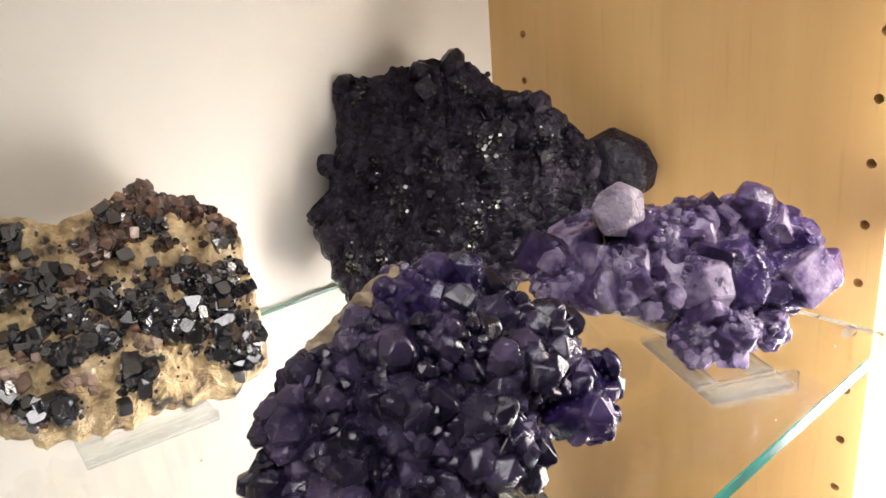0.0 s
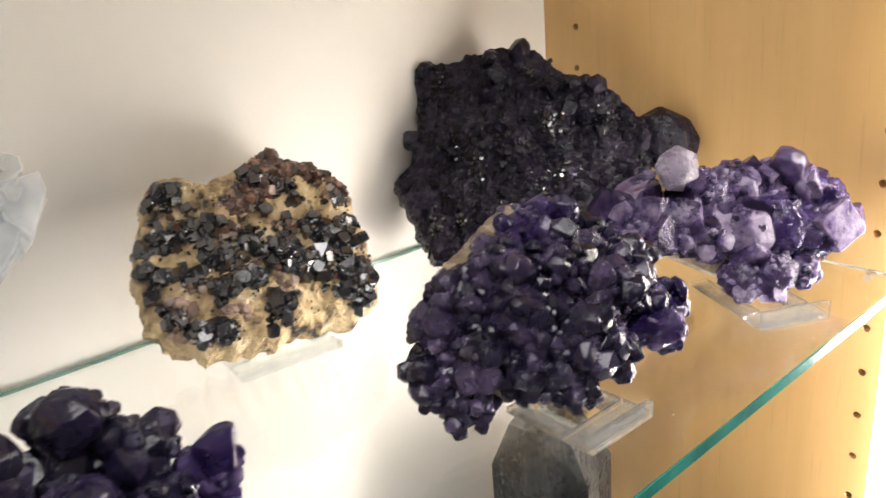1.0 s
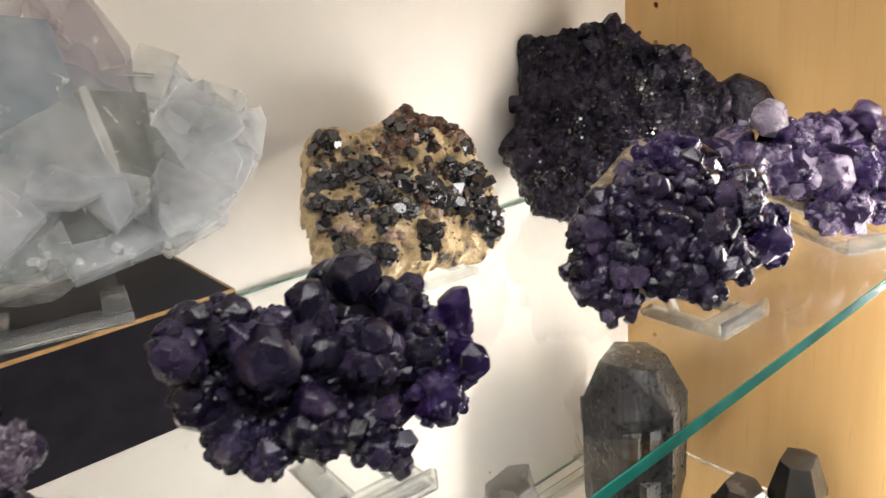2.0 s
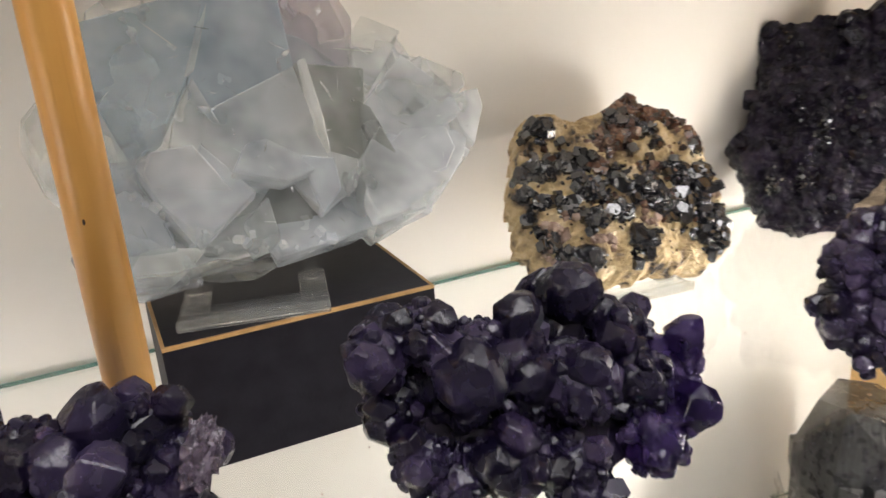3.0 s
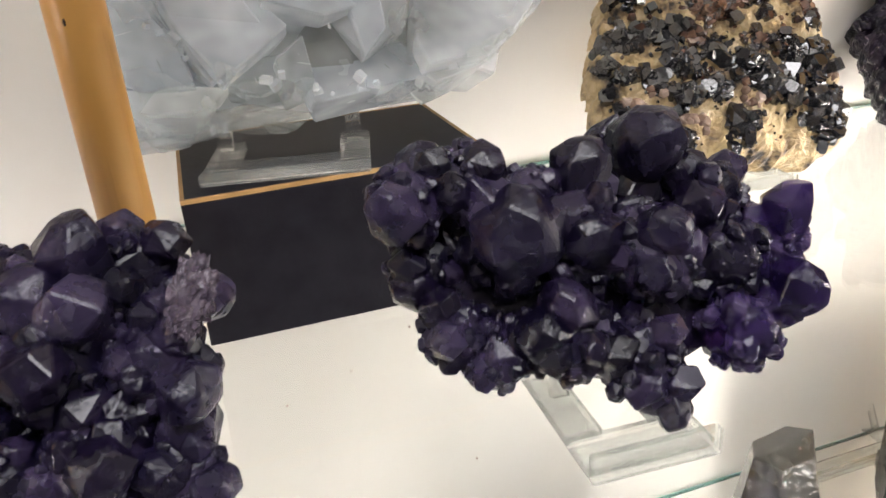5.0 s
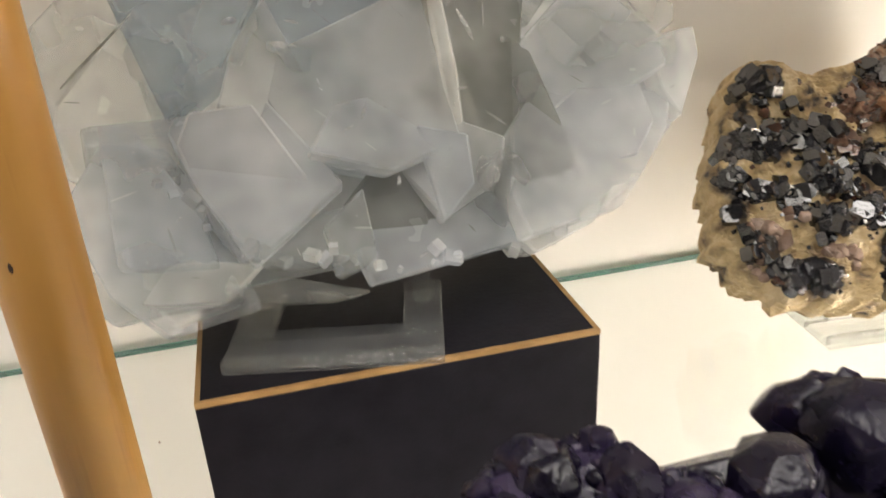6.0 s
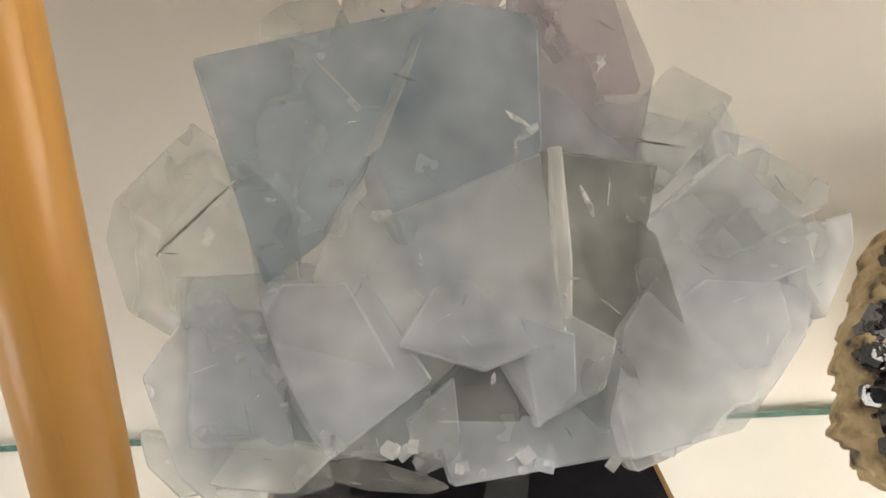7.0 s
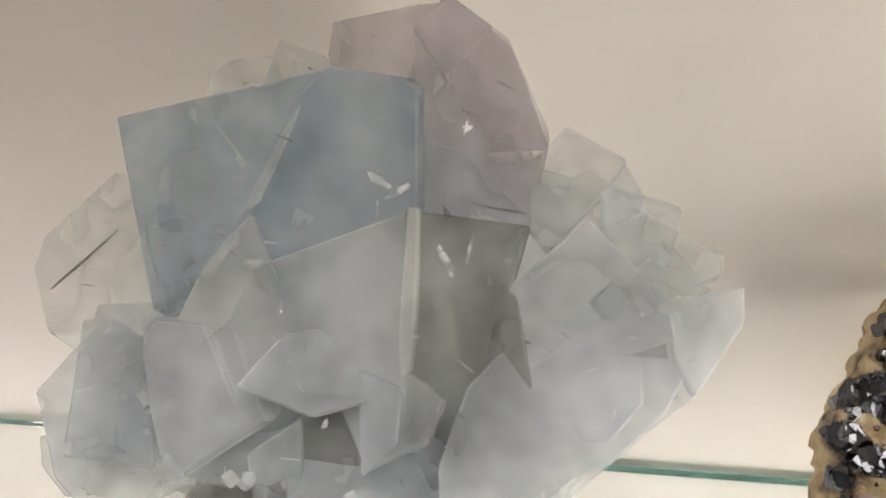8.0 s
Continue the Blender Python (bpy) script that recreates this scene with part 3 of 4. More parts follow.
# ---- specimens on the shelf ----
rng = random.Random(11)
FRONT = domed([(-60, -3, 14), (-46, 7, 16), (-66, -22, 14), (-44, -14, 18), (-26, 14, 17), (-8, 30, 16), (12, 31, 15), (-22, -6, 20), (2, 10, 20), (26, 18, 15),
               (40, 2, 16), (22, -6, 19), (44, -22, 14), (-2, -22, 19), (-28, -32, 15), (-57, -36, 12), (14, -32, 13), (-8, -42, 12), (60, -14, 11), (60, -31, 9)], 22, (-10, -4), (66, 48))
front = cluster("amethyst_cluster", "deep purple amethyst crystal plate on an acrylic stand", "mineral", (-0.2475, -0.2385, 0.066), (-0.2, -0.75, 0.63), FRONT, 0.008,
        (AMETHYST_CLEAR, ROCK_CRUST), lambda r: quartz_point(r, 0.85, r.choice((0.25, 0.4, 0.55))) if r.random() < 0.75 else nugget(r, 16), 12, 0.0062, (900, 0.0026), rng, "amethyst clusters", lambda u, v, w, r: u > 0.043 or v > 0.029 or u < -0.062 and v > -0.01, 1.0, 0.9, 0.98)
rind = bmesh.new()
rows = []
for k in range(25):
    f = k / 24
    c = Vector((-0.052 + 0.050 * f, 0.019 + 0.026 * f ** 1.3, -0.021 + 0.002 * math.sin(k)))
    rad = 0.0062 * math.sin(math.pi * (0.08 + 0.84 * f)) ** 0.5
    row = []
    for q in range(12):
        a = math.tau * q / 12
        p = c + Vector((-0.45 * math.cos(a), 0.9 * math.cos(a), math.sin(a))) * rad
        row.append(rind.verts.new(c + (p - c) * (1 + 0.5 * noise.noise(p * 300))))
    rows.append(row)
for ra, rb in zip(rows, rows[1:]):
    for q in range(12):
        rind.faces.new((ra[q], ra[(q + 1) % 12], rb[(q + 1) % 12], rb[q]))
rind.faces.new(rows[0])
rind.faces.new(rows[-1][::-1])
part("rind", rind, ROCK_CRUST, front, "tan strip of bare host rock")
MIDDLE = domed([(-43, 17, 11), (-29, 20, 10.5), (-14, 14, 9.5), (0, 13, 9), (20, 20, 12.5), (34, 8, 11), (-43, 1, 10), (-22, 1, 14), (-4, -2, 12), (14, -6, 14), (34, -9, 13),
                (53, -5, 9), (47, -19, 11), (36, -28, 12), (-38, -18, 10), (-30, -25, 10), (-12, -23, 13), (6, -31, 12), (10, -40, 8)], 14, (4, -6), (62, 42))
MIDDLE = [(u - 0.003, v - 0.003, min(w + 0.016, -0.003), r * 0.96) if v > 0.0125 and u < 0.01 else (u, v, w, r) for u, v, w, r in MIDDLE]
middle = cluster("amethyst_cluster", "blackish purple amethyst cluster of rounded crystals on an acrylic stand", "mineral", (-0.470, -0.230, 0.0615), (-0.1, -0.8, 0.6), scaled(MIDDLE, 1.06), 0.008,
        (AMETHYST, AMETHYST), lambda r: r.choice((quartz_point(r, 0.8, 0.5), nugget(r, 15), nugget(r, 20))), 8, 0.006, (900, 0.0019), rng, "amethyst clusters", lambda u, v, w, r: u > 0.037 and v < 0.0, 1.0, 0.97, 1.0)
for k, (u, v, w, r) in enumerate(((-23, 2, 1, 13), (-4, -2, 0, 9), (17, -3, -1, 9), (19, 23, -5, 11.5), (-20, -24, -5, 8))):
    part("large_crystal", nugget(random.Random(60 + k), 26 + 4 * k, 0.9), AMETHYST_FROST, middle, "large blunt dark crystal", Matrix.LocRotScale((u / 1000, v / 1000, w / 1000), Euler((k, 0.7 * k, 0)), (1.06 * r / 1000, r / 1000, r / 1000)))
LEFTMOST = domed([(-48, 12, 12), (-34, 11, 12), (-20, 9, 12), (-8, 13, 12), (0, 2, 8), (-48, -8, 14), (-26, -4, 15), (-5, -10, 13), (-42, -29, 15), (-20, -30, 15), (-3, -33, 11),
                  (-30, -44, 10), (-68, 4, 13), (-66, -22, 15)], 14, (-30, -8), (48, 42))
leaning = cluster("amethyst_cluster", "dark purple amethyst cluster beside the wooden dowel", "mineral", (-0.5795, -0.224, 0.0600), (-0.1, -0.8, 0.6), scaled(LEFTMOST, 1.06), 0.008,
        (AMETHYST, AMETHYST), lambda r: r.choice((quartz_point(r, 0.8, 0.5), quartz_point(r, 0.8, 0.3), nugget(r, 18), nugget(r, 14))), 8, 0.0066, (700, 0.002), rng, "amethyst clusters", None, 1.0, 0.95, 1.0)
r7 = random.Random(40)
patch = part("pale_druse", rough_ball(r7, 0.0068, 0.45, 0.55, 4, 2.6), PALE_SKIN, leaning, "pale pinkish lilac crust of fused crystals", Matrix.LocRotScale((0.0065, 0.003, 0.0015), Euler((0, 0, -0.35)), (0.75, 1.35, 0.8)))
for k in range(26):
    r = r7.uniform(0.0006, 0.0017)
    a, q = r7.uniform(0, 6.28), math.sqrt(r7.random())
    part("pale_crystal", nugget(r7, 12, 0.8), PALE_SKIN, patch, "", Matrix.LocRotScale((0.0072 * q * math.cos(a), 0.0072 * q * math.sin(a), 0.0036 * math.sqrt(max(0.05, 1 - q * q))), Euler((k, 0.5 * k, 0)), (r, r, r)))
for k, (u, v, r) in enumerate(((-47, -47, 7), (-40, -52, 6))):
    part("rock_chip", rough_ball(random.Random(50 + k), r / 1000, 0.3), (ROCK_CRUST, PINK_QUARTZ)[k], leaning, "tan chip of host rock", Matrix.Translation((u / 1000, v / 1000, -0.004)))
RIGHT = domed([(-50, 10, 15), (-38, 0, 15), (-34, 26, 9), (0, 16, 17), (20, 19, 16), (40, 18, 15), (58, 13, 15), (76, 4, 14), (78, -10, 13), (60, -14, 17), (38, -10, 18),
               (16, -8, 18), (28, -34, 15), (48, -36, 11), (8, -36, 13), (-8, -12, 13), (-56, 2, 9), (-20, 4, 14), (-12, 18, 13), (-24, -8, 11)], 14, (15, -5), (78, 42))
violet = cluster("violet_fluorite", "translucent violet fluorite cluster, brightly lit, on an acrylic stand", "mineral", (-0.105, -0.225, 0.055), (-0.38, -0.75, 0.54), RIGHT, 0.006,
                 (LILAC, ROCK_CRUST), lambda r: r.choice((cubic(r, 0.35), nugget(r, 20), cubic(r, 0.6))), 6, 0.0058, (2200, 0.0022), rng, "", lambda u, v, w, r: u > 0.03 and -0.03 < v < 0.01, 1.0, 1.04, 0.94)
part("pale_crystal", nugget(random.Random(4), 20, 0.7), LILAC_MILKY, violet, "large milky pale lilac crystal", Matrix.LocRotScale((-0.0215, 0.0295, 0.0), Euler((0.2, 0.1, 0)), (0.0158, 0.0138, 0.011)))
part("pale_crystal", nugget(random.Random(5), 30, 0.8), LILAC, violet, "large rounded violet crystal", Matrix.LocRotScale((0.049, 0.0225, -0.002), Euler((0.3, 0.1, 0)), (0.0135, 0.0125, 0.011)))
part("pale_crystal", worn(cubic(random.Random(6), 0.3), 0.1), LILAC, violet, "pale lilac cube catching the light", Matrix.LocRotScale((0.069, -0.015, -0.007), Euler((0.3, -0.15, 0.5)), (0.0105, 0.0105, 0.009)))


def dark_plate():
    r5 = random.Random(33)
    ob = thing("dark_fluorite", stance((-0.10, -0.06, 0.09), (-0.56, -0.637, 0.527)), "large blackish violet mineral plate leaning against the cabinet back", "mineral")
    edge = [(83, 4), (58, 29), (38, 33), (25, 46), (6, 62), (-14, 57), (-30, 55), (-48, 49), (-66, 56), (-71, 44), (-69, 15), (-71, -3), (-76, -20), (-87, -34), (-82, -50), (-75, -68), (-64, -92), (-46, -99), (-10, -92), (40, -80), (82, -48), (94, -20)]

    def height(u, v):
        p = Vector((u / 26, v / 26, 1.7))
        near = noise.voronoi(p)[0]
        fine = noise.voronoi(p * 2.9)[0]
        k = math.hypot(u / 100, v / 95)
        return (4 - 9 * k ** 3 + 11 * (0.5 - near[0]) + 3.2 * (0.5 - fine[0]) + 2.5 * noise.fractal(p * 3.5, 0.8, 2.0, 3)) / 1000
    part("crystal_mass", plate(edge, height, 0.03, 260, 74, 0.035), DARK_STONE, ob)
    lobe = nugget(r5, 26, 0.8)
    part("crystal_lobe", lobe, DARK_STONE, ob, "blunt dark crystal at the plate's edge", Matrix.LocRotScale((0.104, -0.016, -0.013), Euler((0.2, 0.1, 0.5)), (0.0245, 0.0245, 0.022)))
    for u, v, r in ((-64, 46, 9), (6, 54, 10), (-16, 50, 8), (56, 22, 9), (40, 26, 8), (-84, -36, 7)):
        part("crystal_lobe", nugget(r5, 22, 0.8), DARK_STONE, ob, "", Matrix.LocRotScale((u / 1000, v / 1000, height(u, v)), Euler((r5.uniform(0, 6), r5.uniform(0, 6), 0)), (r / 1000, r / 1000, r / 1000)))
    blunt = [mesh_of(r5.choice((cubic(r5, 0.5), nugget(r5, 20), nugget(r5, 26))), "crystal", DARK_STONE) for _ in range(8)]
    verts, faces = [], []
    for k in range(80):
        a, q = r5.uniform(0, 6.28), math.sqrt(r5.random())
        u, v = 78 * q * math.cos(a), -15 + 66 * q * math.sin(a)
        s = 0.002 + 0.0045 * r5.random() ** 2
        part("crystal", r5.choice(blunt), None, ob, "", Matrix.LocRotScale((u / 1000, v / 1000, height(u, v) - s * 0.35), Euler((r5.uniform(0, 6), r5.uniform(0, 6), r5.uniform(0, 6))), (s, s, s)))
    for k in range(16):
        cu, cv = r5.uniform(-62, 66), r5.uniform(-70, 46)
        for _ in range(30):
            u, v = cu + r5.gauss(0, 3.5), cv + r5.gauss(0, 4.5)
            if v > min(42, 50 - 0.62 * max(0, u)) or u < -66 or u > 76 or v < -74:
                continue
            g = cubic(r5, 0.3)
            g.verts.index_update()
            m = Euler((r5.uniform(-0.6, 0.6), r5.uniform(-0.6, 0.6), r5.uniform(0, 6))).to_matrix()
            q = r5.uniform(0.0005, 0.0013)
            o = Vector((u / 1000, v / 1000, height(u, v) + q * 0.4))
            base = len(verts)
            verts.extend(o + q * (m @ w.co) for w in g.verts)
            faces.extend([w.index + base for w in fc.verts] for fc in g.faces)
            g.free()
    me = bpy.data.meshes.new("glitter")
    me.from_pydata(verts, [], faces)
    me.materials.append(GALENA)
    tagged(part("glitter", me, None, ob), "patches of tiny glittering crystals", kind="stuff")
    return ob


dark_plate()


# ---- galena on sandy matrix ----
def galena_plate():
    r2 = random.Random(21)
    ob = thing("galena_specimen", stance((-0.3035, -0.0575, 0.0715), (-0.092, -0.73, 0.677)), "tan sandy rock studded with shiny black cubic crystals", "mineral")
    edge = [(-71, -8), (-58, 21), (-49, 39), (-37, 43), (-20, 34), (4, 34), (10, 41), (24, 47), (34, 39), (50, 28), (62, 14), (60, -6), (60, -20), (56, -38), (54, -55), (38, -65), (0, -63), (-24, -65), (-50, -57), (-64, -45), (-70, -31)]

    def inside(u, v, shrink=0.95):
        hit = False
        for (a, b), (c, d) in zip(edge, edge[1:] + edge[:1]):
            a, b, c, d = a * shrink, b * shrink, c * shrink, d * shrink
            if (b > v) != (d > v) and u < (c - a) * (v - b) / (d - b) + a:
                hit = not hit
        return hit

    def height(u, v):
        k = math.hypot((u + 6) / 68, (v + 8) / 60)
        return (4 - 12 * k ** 3 + 6 * noise.fractal(Vector((u / 22, v / 22, 3.3)), 0.7, 2.0, 6) + 1.3 * (0.4 - noise.voronoi(Vector((u / 7, v / 7, 2.0)))[0][0])) / 1000
    bm = plate(edge, height, 0.024, 240, 80, 0.05)
    part("matrix_rock", bm, MATRIX, ob)
    kinds = {
        "black_crystal": [mesh_of(cubic(r2, r2.uniform(0.15, 0.8), 0.35) if k % 3 else nugget(r2, 13), "black_crystal", GALENA) for k in range(12)],
        "brown_crystal": [mesh_of(nugget(r2, 12), "brown_crystal", SPHALERITE) for _ in range(5)],
        "pink_crystal": [mesh_of(nugget(r2, 14), "pink_crystal", PINK_QUARTZ) for _ in range(5)],
    }

    def put(kind, u, v, s):
        m = Matrix.LocRotScale((u / 1000, v / 1000, height(u, v) - s * 0.1), Euler((r2.uniform(0, 6), r2.uniform(0, 6), r2.uniform(0, 6))), (s, s * r2.uniform(0.65, 1.3), s))
        part(kind, r2.choice(kinds[kind]), None, ob, "", m)
    # clumps of crystals: across, up, reach, count, largest
    clumps = {
        "black_crystal": ((-42, 32, 6, 10, 3.4), (-54, 29, 3, 4, 2.4), (2, 29, 4, 6, 3.6), (-56, 5, 6, 9, 3.4), (-36, 4, 8, 14, 4.4), (-31, -12, 6, 9, 4.2), (-12, -10, 6, 9, 5.0), (-25, -19, 5, 7, 3.6),
                          (-46, -24, 5, 7, 3.6), (-33, -34, 5, 6, 4.8), (-16, -33, 5, 7, 4.0), (3, -20, 7, 11, 4.4), (9, -30, 6, 9, 4.2), (19, -38, 7, 10, 4.8), (40, -20, 8, 14, 4.4), (36, -33, 8, 12, 4.8),
                          (29, -12, 6, 10, 3.2), (38, -52, 7, 11, 4.2), (-7, -51, 6, 9, 5.0), (49, -44, 6, 10, 4.0), (50, -12, 5, 8, 3.4), (-74, -18, 2, 3, 2.6), (-67, -24, 2, 3, 2.2), (-63, -32, 2, 3, 2.4),
                          (46, -58, 4, 6, 3.6), (-64, 2, 4, 6, 2.2), (-66, -10, 3, 4, 2.2), (-58, -18, 4, 5, 2.4), (-60, -40, 4, 6, 2.6), (-52, -50, 5, 10, 3.4), (-38, -55, 4, 8, 3.2), (54, 6, 4, 6, 2.8), (14, 20, 6, 6, 2.4), (-66, 14, 3, 3, 2.2)),
        "brown_crystal": ((22, 42, 6, 22, 3.0), (29, 32, 6, 16, 2.8), (42, 26, 6, 14, 2.6), (54, 14, 5, 12, 2.4), (-7, 12, 7, 14, 2.4), (3, 18, 6, 14, 2.6), (14, 30, 6, 12, 2.4), (-20, -2, 5, 6, 2.2), (-56, -56, 6, 8, 3.0)),
        "pink_crystal": ((-54, -36, 8, 16, 4.2), (-17, -24, 5, 6, 3.4), (-32, -47, 7, 11, 3.8), (1, -38, 6, 8, 3.8), (-62, -48, 5, 8, 3.4), (12, 10, 6, 5, 2.2), (52, -28, 4, 5, 2.8)),
    }
    for kind, rows in clumps.items():
        for cu, cv, reach, count, top in rows:
            for _ in range(count):
                u, v = cu + r2.gauss(0, reach * 0.62), cv + r2.gauss(0, reach * 0.55)
                if inside(u, v, 1.0):
                    put(kind, u, v, 0.0011 * top * (0.3 + 0.7 * r2.random() ** 1.4))
    for nm, mat, kind in (("black_grit", GALENA, "black_crystal"), ("brown_grit", SPHALERITE, "brown_crystal")):
        verts, faces = [], []
        for cu, cv, reach, count, top in clumps[kind] + ((-10, -14, 44, 6, 2), (20, -20, 30, 7, 2)):
            for _ in range(count * 11):
                u, v = cu + r2.gauss(0, reach * 0.68), cv + r2.gauss(0, reach * 0.6)
                if not inside(u, v, 1.0):
                    continue
                g = nugget(r2, 8) if r2.random() < 0.5 else cubic(r2, 0.4, 0.3)
                g.verts.index_update()
                q = 0.0005 + 0.0026 * r2.random() ** 2.4
                turn = Euler((r2.uniform(0, 6), r2.uniform(0, 6), 0)).to_matrix()
                o = Vector((u / 1000, v / 1000, height(u, v) + q * 0.2))
                base = len(verts)
                verts.extend(o + q * (turn @ w.co) for w in g.verts)
                faces.extend([w.index + base for w in fc.verts] for fc in g.faces)
                g.free()
        me = bpy.data.meshes.new(nm)
        me.from_pydata(verts, [], faces)
        me.materials.append(mat)
        tagged(part(nm, me, None, ob), kind="stuff")
    return ob


galena_plate()


# ---- ice-blue fluorite ----
def blue_fluorite():
    r3 = random.Random(8)
    ob = thing("blue_fluorite", stance((-0.504, -0.1045, 0.135), (0.05, -0.85, 0.53)), "large translucent ice-blue fluorite of intergrown cubes on the black box", "mineral")
    # a cloudy heart that the cubes grow from
    for u, v, w, a, b, c, rz in ((-34, 6, -40, 40, 44, 16, 8), (30, 0, -42, 40, 40, 16, -14), (4, 38, -44, 28, 28, 14, 30), (-20, -36, -34, 62, 16, 15, 2), (-76, -30, -32, 14, 24, 14, 0), (72, -6, -24, 13, 15, 9, 40)):
        part("core", worn(cubic(r3, 0.2, 0.08), 0.03), FLUORITE, ob, "", Matrix.LocRotScale((u / 1000, v / 1000, w / 1000), Euler((0.1, 0.1, radians(rz))), (a / 1000, b / 1000, c / 1000)))
    # broken cube faces: corners across and up in millimetres, how far out, lean across, lean up, depth
    # the grey faces carry the crystal's dark depth as painted shade
    shards = (
        (((-81, 47), (-20, 57), (-24, 47), (-39, 20), (-52, 1), (-66, -8)), -4, 0.1, 0.05, 34, FLUORITE_DEEP),
        (((-82, 32), (-100, 12), (-102, 3), (-98, -14), (-84, -24), (-57, -17), (-60, 13)), -13, -0.3, 0.1, 28, FLUORITE),
        (((-82, -14), (-92, -30), (-85, -52), (-75, -63), (-52, -59), (-58, -36), (-68, -16)), -6, -0.45, -0.1, 30, FLUORITE),
        (((-68, -10), (-42, -9), (-28, -35), (-52, -51), (-62, -30)), 1, 0.12, -0.25, 26, FLUORITE),
        (((-27, 49), (-18, 58), (6, 55), (6, 22), (-7, -14), (-29, -13), (-40, 16)), -6, -0.12, 0.2, 34, FLUORITE_DEEP),
        (((-37, 4), (4, 19), (5, -27), (-7, -29), (-35, -27), (-42, -9)), -1, 0.05, -0.12, 28, FLUORITE),
        (((-26, -14), (-5, -9), (4, -28), (-16, -34), (-35, -27)), 3, -0.2, -0.4, 18, FLUORITE),
        (((5, 19), (8, 19), (8, -9), (6, -31), (3, -30)), 1.5, 0.3, 0, 16, FLUORITE_MILK),
        (((4, 19), (36, 16), (32, 1), (25, -6), (21, -25), (17, -51), (4, -37)), -7, -0.2, 0.1, 24, FLUORITE_SHADE),
        (((32, 1), (51, 16), (58, 5), (70, -4), (72, -13), (56, -19), (31, -19), (26, -7)), -4, 0.2, 0.25, 30, FLUORITE),
        (((21, -26), (32, -14), (56, -17), (78, -18), (70, -31), (60, -40), (45, -52), (16, -56), (15, -45)), -3, -0.1, -0.35, 28, FLUORITE),
        (((70, -3), (91, 1), (91, -8), (78, -27), (72, -18)), -9, -0.35, 0.1, 22, FLUORITE),
        (((71, -4), (91, 1), (92, -7), (78, -28), (60, -41), (46, -20)), -15, -0.2, 0.0, 20, FLUORITE),
        (((-27, 48), (-22, 53), (-36, 22), (-41, 19)), -1.5, 0.2, 0.0, 10, FLUORITE_MILK),
        (((56, 17), (66, 20), (86, 9), (86, 4), (70, -3), (62, 1)), -14, 0.15, 0.4, 24, FLUORITE),
        (((36, 35), (46, 45), (62, 35), (55, 25), (41, 11), (36, 17)), -15, 0.1, 0.1, 24, FLUORITE_CLEAR),
        (((62, 36), (68, 27), (65, 19), (56, 17), (55, 26)), -18, -0.7, 0, 20, FLUORITE),
        (((4, 58), (3, 71), (13, 81), (30, 68), (41, 44), (36, 35), (36, 17), (4, 24)), -15, 0.15, 0.35, 32, FLUORITE_ROSE),
        (((4, 71), (14, 80), (31, 68), (41, 43), (24, 41)), -13, -0.35, 0.3, 20, FLUORITE_ROSE),
        (((-26, 72), (-24, 82), (-12, 80), (3, 85), (11, 85), (2, 74), (-2, 64), (-21, 62)), -24, 0.1, 0.3, 22, FLUORITE_ROSE),
        (((-46, 64), (-41, 77), (-27, 73), (-22, 63)), -28, -0.2, 0.3, 18, FLUORITE),
        (((-68, 64), (-67, 70), (-59, 74), (-45, 74), (-41, 65)), -32, 0.2, 0.2, 18, FLUORITE),
        (((-6, -22), (6, -27), (5, -40), (-4, -48)), 4, 0.3, 0, 18, FLUORITE),
        (((-27, -42), (-12, -28), (-7, -24), (-6, -47), (-23, -48)), -5, 0.1, 0.2, 20, FLUORITE_SHADE),
        (((-34, -44), (-22, -35), (-21, -54), (-32, -57)), -2, -0.4, 0.1, 18, FLUORITE_CLEAR),
        (((-48, 4), (-38, 18), (-28, -9), (-39, -18), (-54, -11)), -2, -0.5, 0.1, 18, FLUORITE),
        (((-84, -46), (-65, -46), (-50, -50), (-60, -58), (-75, -56), (-85, -53)), -3, 0.05, -0.5, 22, FLUORITE_MILK),
        (((-95, -42), (-83, -46), (-76, -57), (-86, -58), (-93, -50)), -8, -0.4, -0.2, 20, FLUORITE),
        (((-27, -38), (-13, -25), (-1, -46), (-16, -48), (-27, -45)), -6, 0.1, 0.3, 16, FLUORITE_SHADE),
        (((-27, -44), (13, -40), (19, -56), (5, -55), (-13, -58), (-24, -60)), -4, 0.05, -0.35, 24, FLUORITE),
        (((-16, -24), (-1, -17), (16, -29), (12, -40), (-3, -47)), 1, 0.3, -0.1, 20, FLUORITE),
        (((12, 23), (33, -3), (32, -24), (39, -36), (35, -39), (24, -38), (17, -11)), -8, 0.35, 0, 14, FLUORITE_SHADE),
        (((30, -24), (45, -15), (64, -17), (64, -29), (56, -38), (39, -40)), -4, 0.1, -0.2, 24, FLUORITE),
        (((38, -41), (57, -38), (48, -47), (40, -54), (27, -58), (19, -60), (14, -50)), -6, -0.1, -0.5, 24, FLUORITE),
        (((-58, -55), (-45, -53), (-24, -61), (-29, -62), (-44, -60)), -9, 0, -0.4, 18, FLUORITE_CLEAR),
        (((-49, -42), (-27, -38), (-28, -52), (-40, -53), (-51, -50)), -4, -0.3, -0.2, 18, FLUORITE_CLEAR),
        (((-82, -11), (-75, -11), (-62, -36), (-60, -49), (-82, -46)), -1, -0.25, -0.1, 20, FLUORITE),
        (((-61, -11), (-46, -12), (-43, -27), (-34, -36), (-55, -48), (-60, -39), (-65, -18)), 1, 0.25, 0.15, 20, FLUORITE),
    )
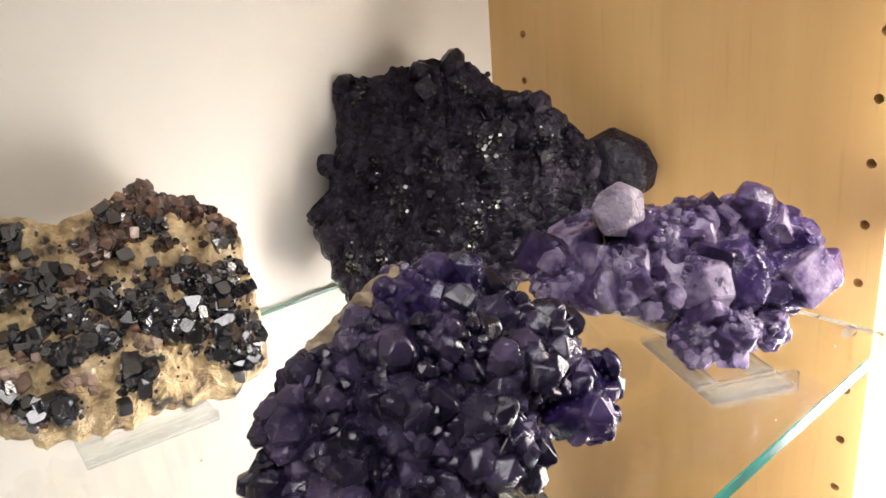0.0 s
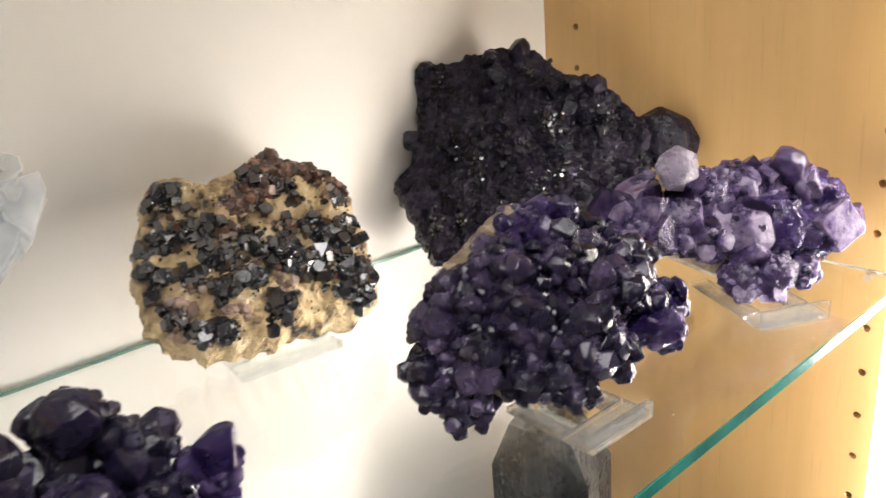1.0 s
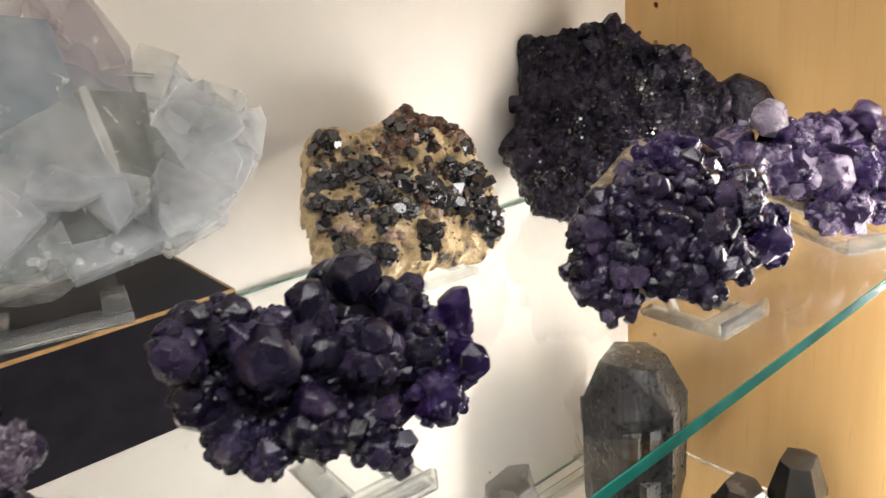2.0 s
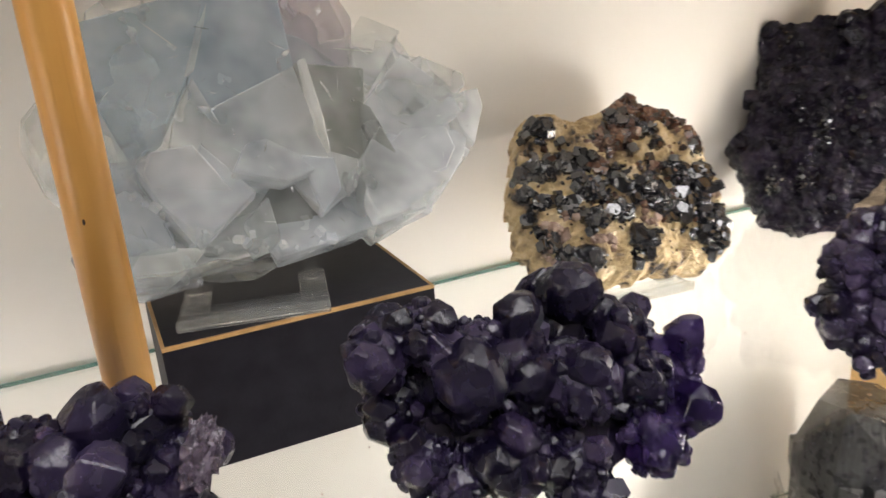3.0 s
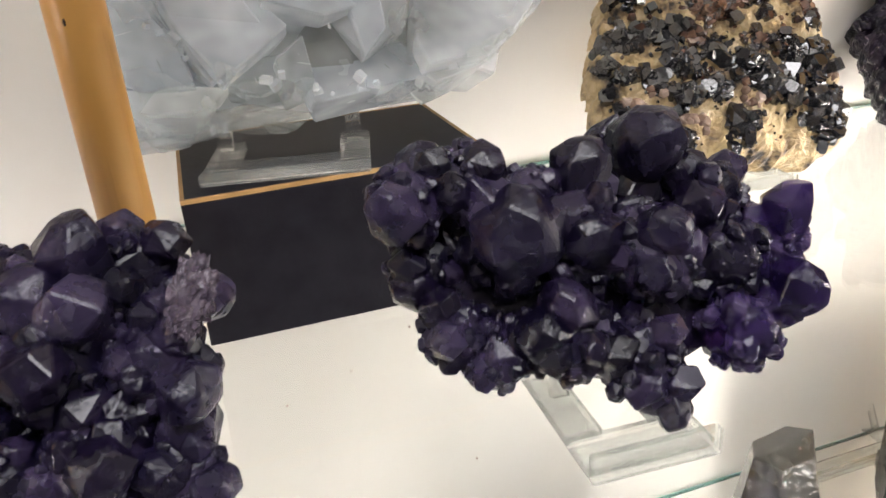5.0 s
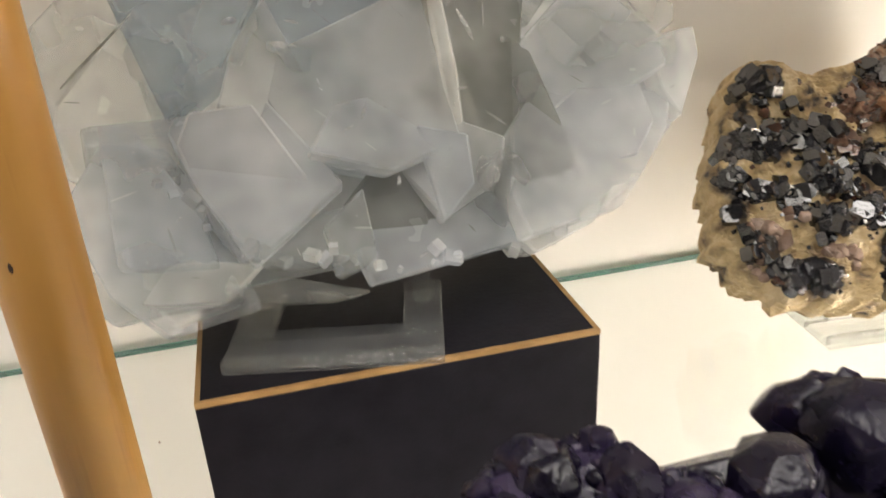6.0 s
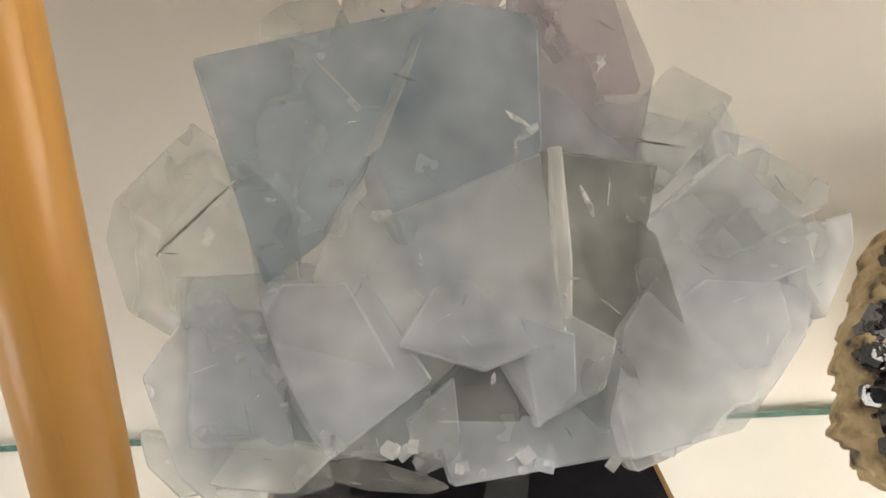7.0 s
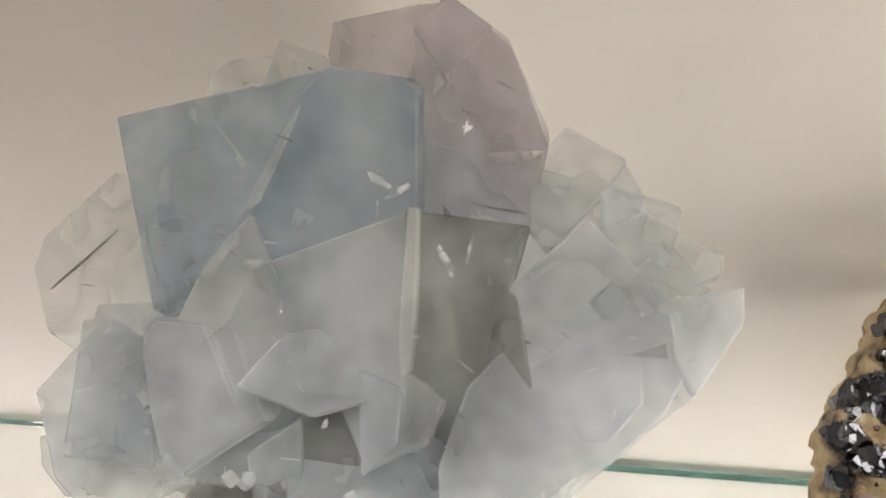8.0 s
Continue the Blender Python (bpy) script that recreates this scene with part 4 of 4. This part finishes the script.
    for corners, out, gx, gy, deep, mat in shards:
        cu, cv = sum(c[0] for c in corners) / len(corners), sum(c[1] for c in corners) / len(corners)
        pts = []
        for u, v in corners:
            du, dv = u - cu, v - cv
            w = out + gx * du + gy * dv
            pts.append((u / 1000, v / 1000, w / 1000))
            pts.append(((cu + 1.03 * du) / 1000, (cv + 1.03 * dv) / 1000, (w - 0.25 * deep) / 1000))
            pts.append(((cu + 0.8 * du) / 1000, (cv + 0.8 * dv) / 1000, (out - deep) / 1000))
        bm = hull(pts)
        bmesh.ops.bevel(bm, geom=bm.edges[:], offset=0.0006, segments=1, affect="EDGES", clamp_overlap=True)
        part("cube_crystal", bm, mat, ob)
    cracks = [mesh_of(nugget(r3, 12, 0.3), "cleavage_line", mat) for mat in (VEIL, VEIL, FLUORITE_MILK, FLUORITE_CLEAR, FLUORITE_SHADE)]
    for corners, out, gx, gy, deep, mat in shards:
        cu, cv = sum(c[0] for c in corners) / len(corners), sum(c[1] for c in corners) / len(corners)
        for _ in range(3):
            k = r3.randrange(len(corners))
            (a, b), (c, d) = corners[k], corners[(k + 1) % len(corners)]
            f, g = r3.uniform(0.15, 0.7), r3.uniform(0.35, 0.65)
            du, dv = (a + (c - a) * g - cu) * f, (b + (d - b) * g - cv) * f
            length = math.hypot(c - a, d - b) * r3.uniform(0.06, 0.2)
            m = Matrix.LocRotScale(Vector((cu + du, cv + dv, out + gx * du + gy * dv)) / 1000, Vector((-gx, -gy, 1)).to_track_quat("Z", "Y") @ Euler((0, 0, math.atan2(d - b, c - a) + r3.uniform(-0.12, 0.12))).to_quaternion(), Vector((length, r3.uniform(0.1, 0.45), 0.12)) / 1000)
            part("cleavage_line", r3.choice(cracks), None, ob, "", m)
    veils = [mesh_of(nugget(r3, 12, 0.04), "fracture", VEIL) for _ in range(4)]
    for _ in range(60):
        u, v = r3.uniform(-80, 76), r3.uniform(-48, 56)
        if (u / 88) ** 2 + ((v - 4) / 62) ** 2 > 0.6:
            continue
        k = r3.uniform(1.5, 6)
        m = Matrix.LocRotScale((u / 1000, v / 1000, r3.uniform(-0.008, 0.004)), Euler((r3.uniform(-1.4, 1.4), r3.uniform(-1.4, 1.4), r3.uniform(0, 6))), (k / 1000, k * r3.uniform(0.1, 0.45) / 1000, k / 1000))
        part("fracture", r3.choice(veils), None, ob, "bright wispy inner fracture", m)
    for u, v, k, thin, turn in ((28, 18, 10, 0.035, -0.2), (-79, 4, 14, 0.03, 0.74)):
        part("inclusion", nugget(r3, 14, 0.3), INCLUSION, ob, "thin dark inner flaw", Matrix.LocRotScale((u / 1000, v / 1000, 0.006), Euler((0, 0, turn)), (k / 1000, k * thin / 1000, k * thin / 1000)))
    meshes = [mesh_of(cubic(r3, 0.15, 0.3), "broken_chip", FLUORITE) for _ in range(5)]
    for _ in range(46):
        a = r3.uniform(3.5, 5.1)
        u, v = 72 * math.cos(a) + r3.gauss(0, 3), -14 + 42 * math.sin(a) + r3.gauss(0, 2)
        s = r3.uniform(0.0007, 0.002)
        part("chip", r3.choice(meshes), None, ob, "", Matrix.LocRotScale((u / 1000, v / 1000, r3.uniform(-0.018, 0.002)), Euler((r3.uniform(0, 6), r3.uniform(0, 6), r3.uniform(0, 6))), (s, s, s)))
    return ob


blue_fluorite()


# ---- crystals on the lower shelf ----
def stump(name, label, at, r, h, mat, seed, tip=0.35, sides=6, turn=0.0, squash=0.8):
    r4 = random.Random(seed)
    ob = thing(name, pose(*at, 0, 0, turn), label, "mineral", "smoky quartz crystals")
    pts = []
    ox, oy = r4.uniform(-0.3, 0.3) * r, r4.uniform(-0.3, 0.3) * r
    for k in range(sides):
        a = math.tau * k / sides + r4.uniform(-0.15, 0.15)
        q = r * r4.uniform(0.9, 1.1)
        c, s = math.cos(a) * q, math.sin(a) * q * squash
        pts += [(c * 0.9, s * 0.9, 0), (c, s, h * 0.15), (c, s, h * (1 - tip) * r4.uniform(0.9, 1.1)), (ox * 0.5 + c * 0.62, oy * 0.5 + s * 0.62, h * r4.uniform(0.93, 1.0))]
    part("crystal_body", hull(pts), mat, ob)
    plates = [mesh_of(cubic(r4, 0.12, 0.1), "crystal_face", mat) for _ in range(4)]
    for k in range(14):
        a = r4.uniform(0, 6.28)
        q = r * 0.86
        m = Matrix.LocRotScale((math.cos(a) * q, math.sin(a) * q * squash, r4.uniform(0.12, 0.62) * h), Euler((0, 0, round(a / 1.0472) * 1.0472)), (r * 0.09, r * r4.uniform(0.08, 0.22), h * r4.uniform(0.04, 0.14)))
        part("crystal_face", r4.choice(plates), None, ob, "", m)
    return ob


stump("smoky_quartz", "stout grey smoky quartz crystal on the lower glass shelf", (-0.106, -0.085, LOWER), 0.056, 0.158, SMOKY, 3, 0.3, 6, 20)
stump("smoky_quartz", "small dark grey crystal on the lower glass shelf", (-0.272, -0.10, LOWER), 0.034, 0.119, SMOKY_DARK, 5, 0.5, 6, 0)
stump("smoky_quartz", "small blackish crystal on the lower glass shelf", (-0.15, -0.18, LOWER), 0.03, 0.06, SMOKY_DARK, 7, 0.5, 6, 30)
stump("smoky_quartz", "small blackish crystal on the lower glass shelf", (-0.075, -0.17, LOWER), 0.03, 0.05, SMOKY_DARK, 9, 0.4, 6, 50)
stump("smoky_quartz", "dark brown crystal on the lower glass shelf", (-0.035, -0.2, LOWER), 0.03, 0.07, SMOKY_DARK, 12, 0.4, 6, 10)


def dust():
    """Lint and crumbs lying on the upper glass."""
    r6 = random.Random(77)
    verts, faces = [], []
    for _ in range(90):
        x, y = r6.uniform(-0.62, -0.02), r6.uniform(-0.285, -0.02)
        q, g = r6.uniform(0.0002, 0.0006), nugget(r6, 8)
        g.verts.index_update()
        base = len(verts)
        verts.extend(Vector((x, y, q * 0.9)) + q * w.co for w in g.verts)
        faces.extend([w.index + base for w in fc.verts] for fc in g.faces)
        g.free()
    me = bpy.data.meshes.new("dust")
    me.from_pydata(verts, [], faces)
    me.materials.append(PINK_QUARTZ)
    return tagged(new("dust", me), "scattered pale crumbs of dust on the glass shelf", "dust", kind="stuff")


dust()
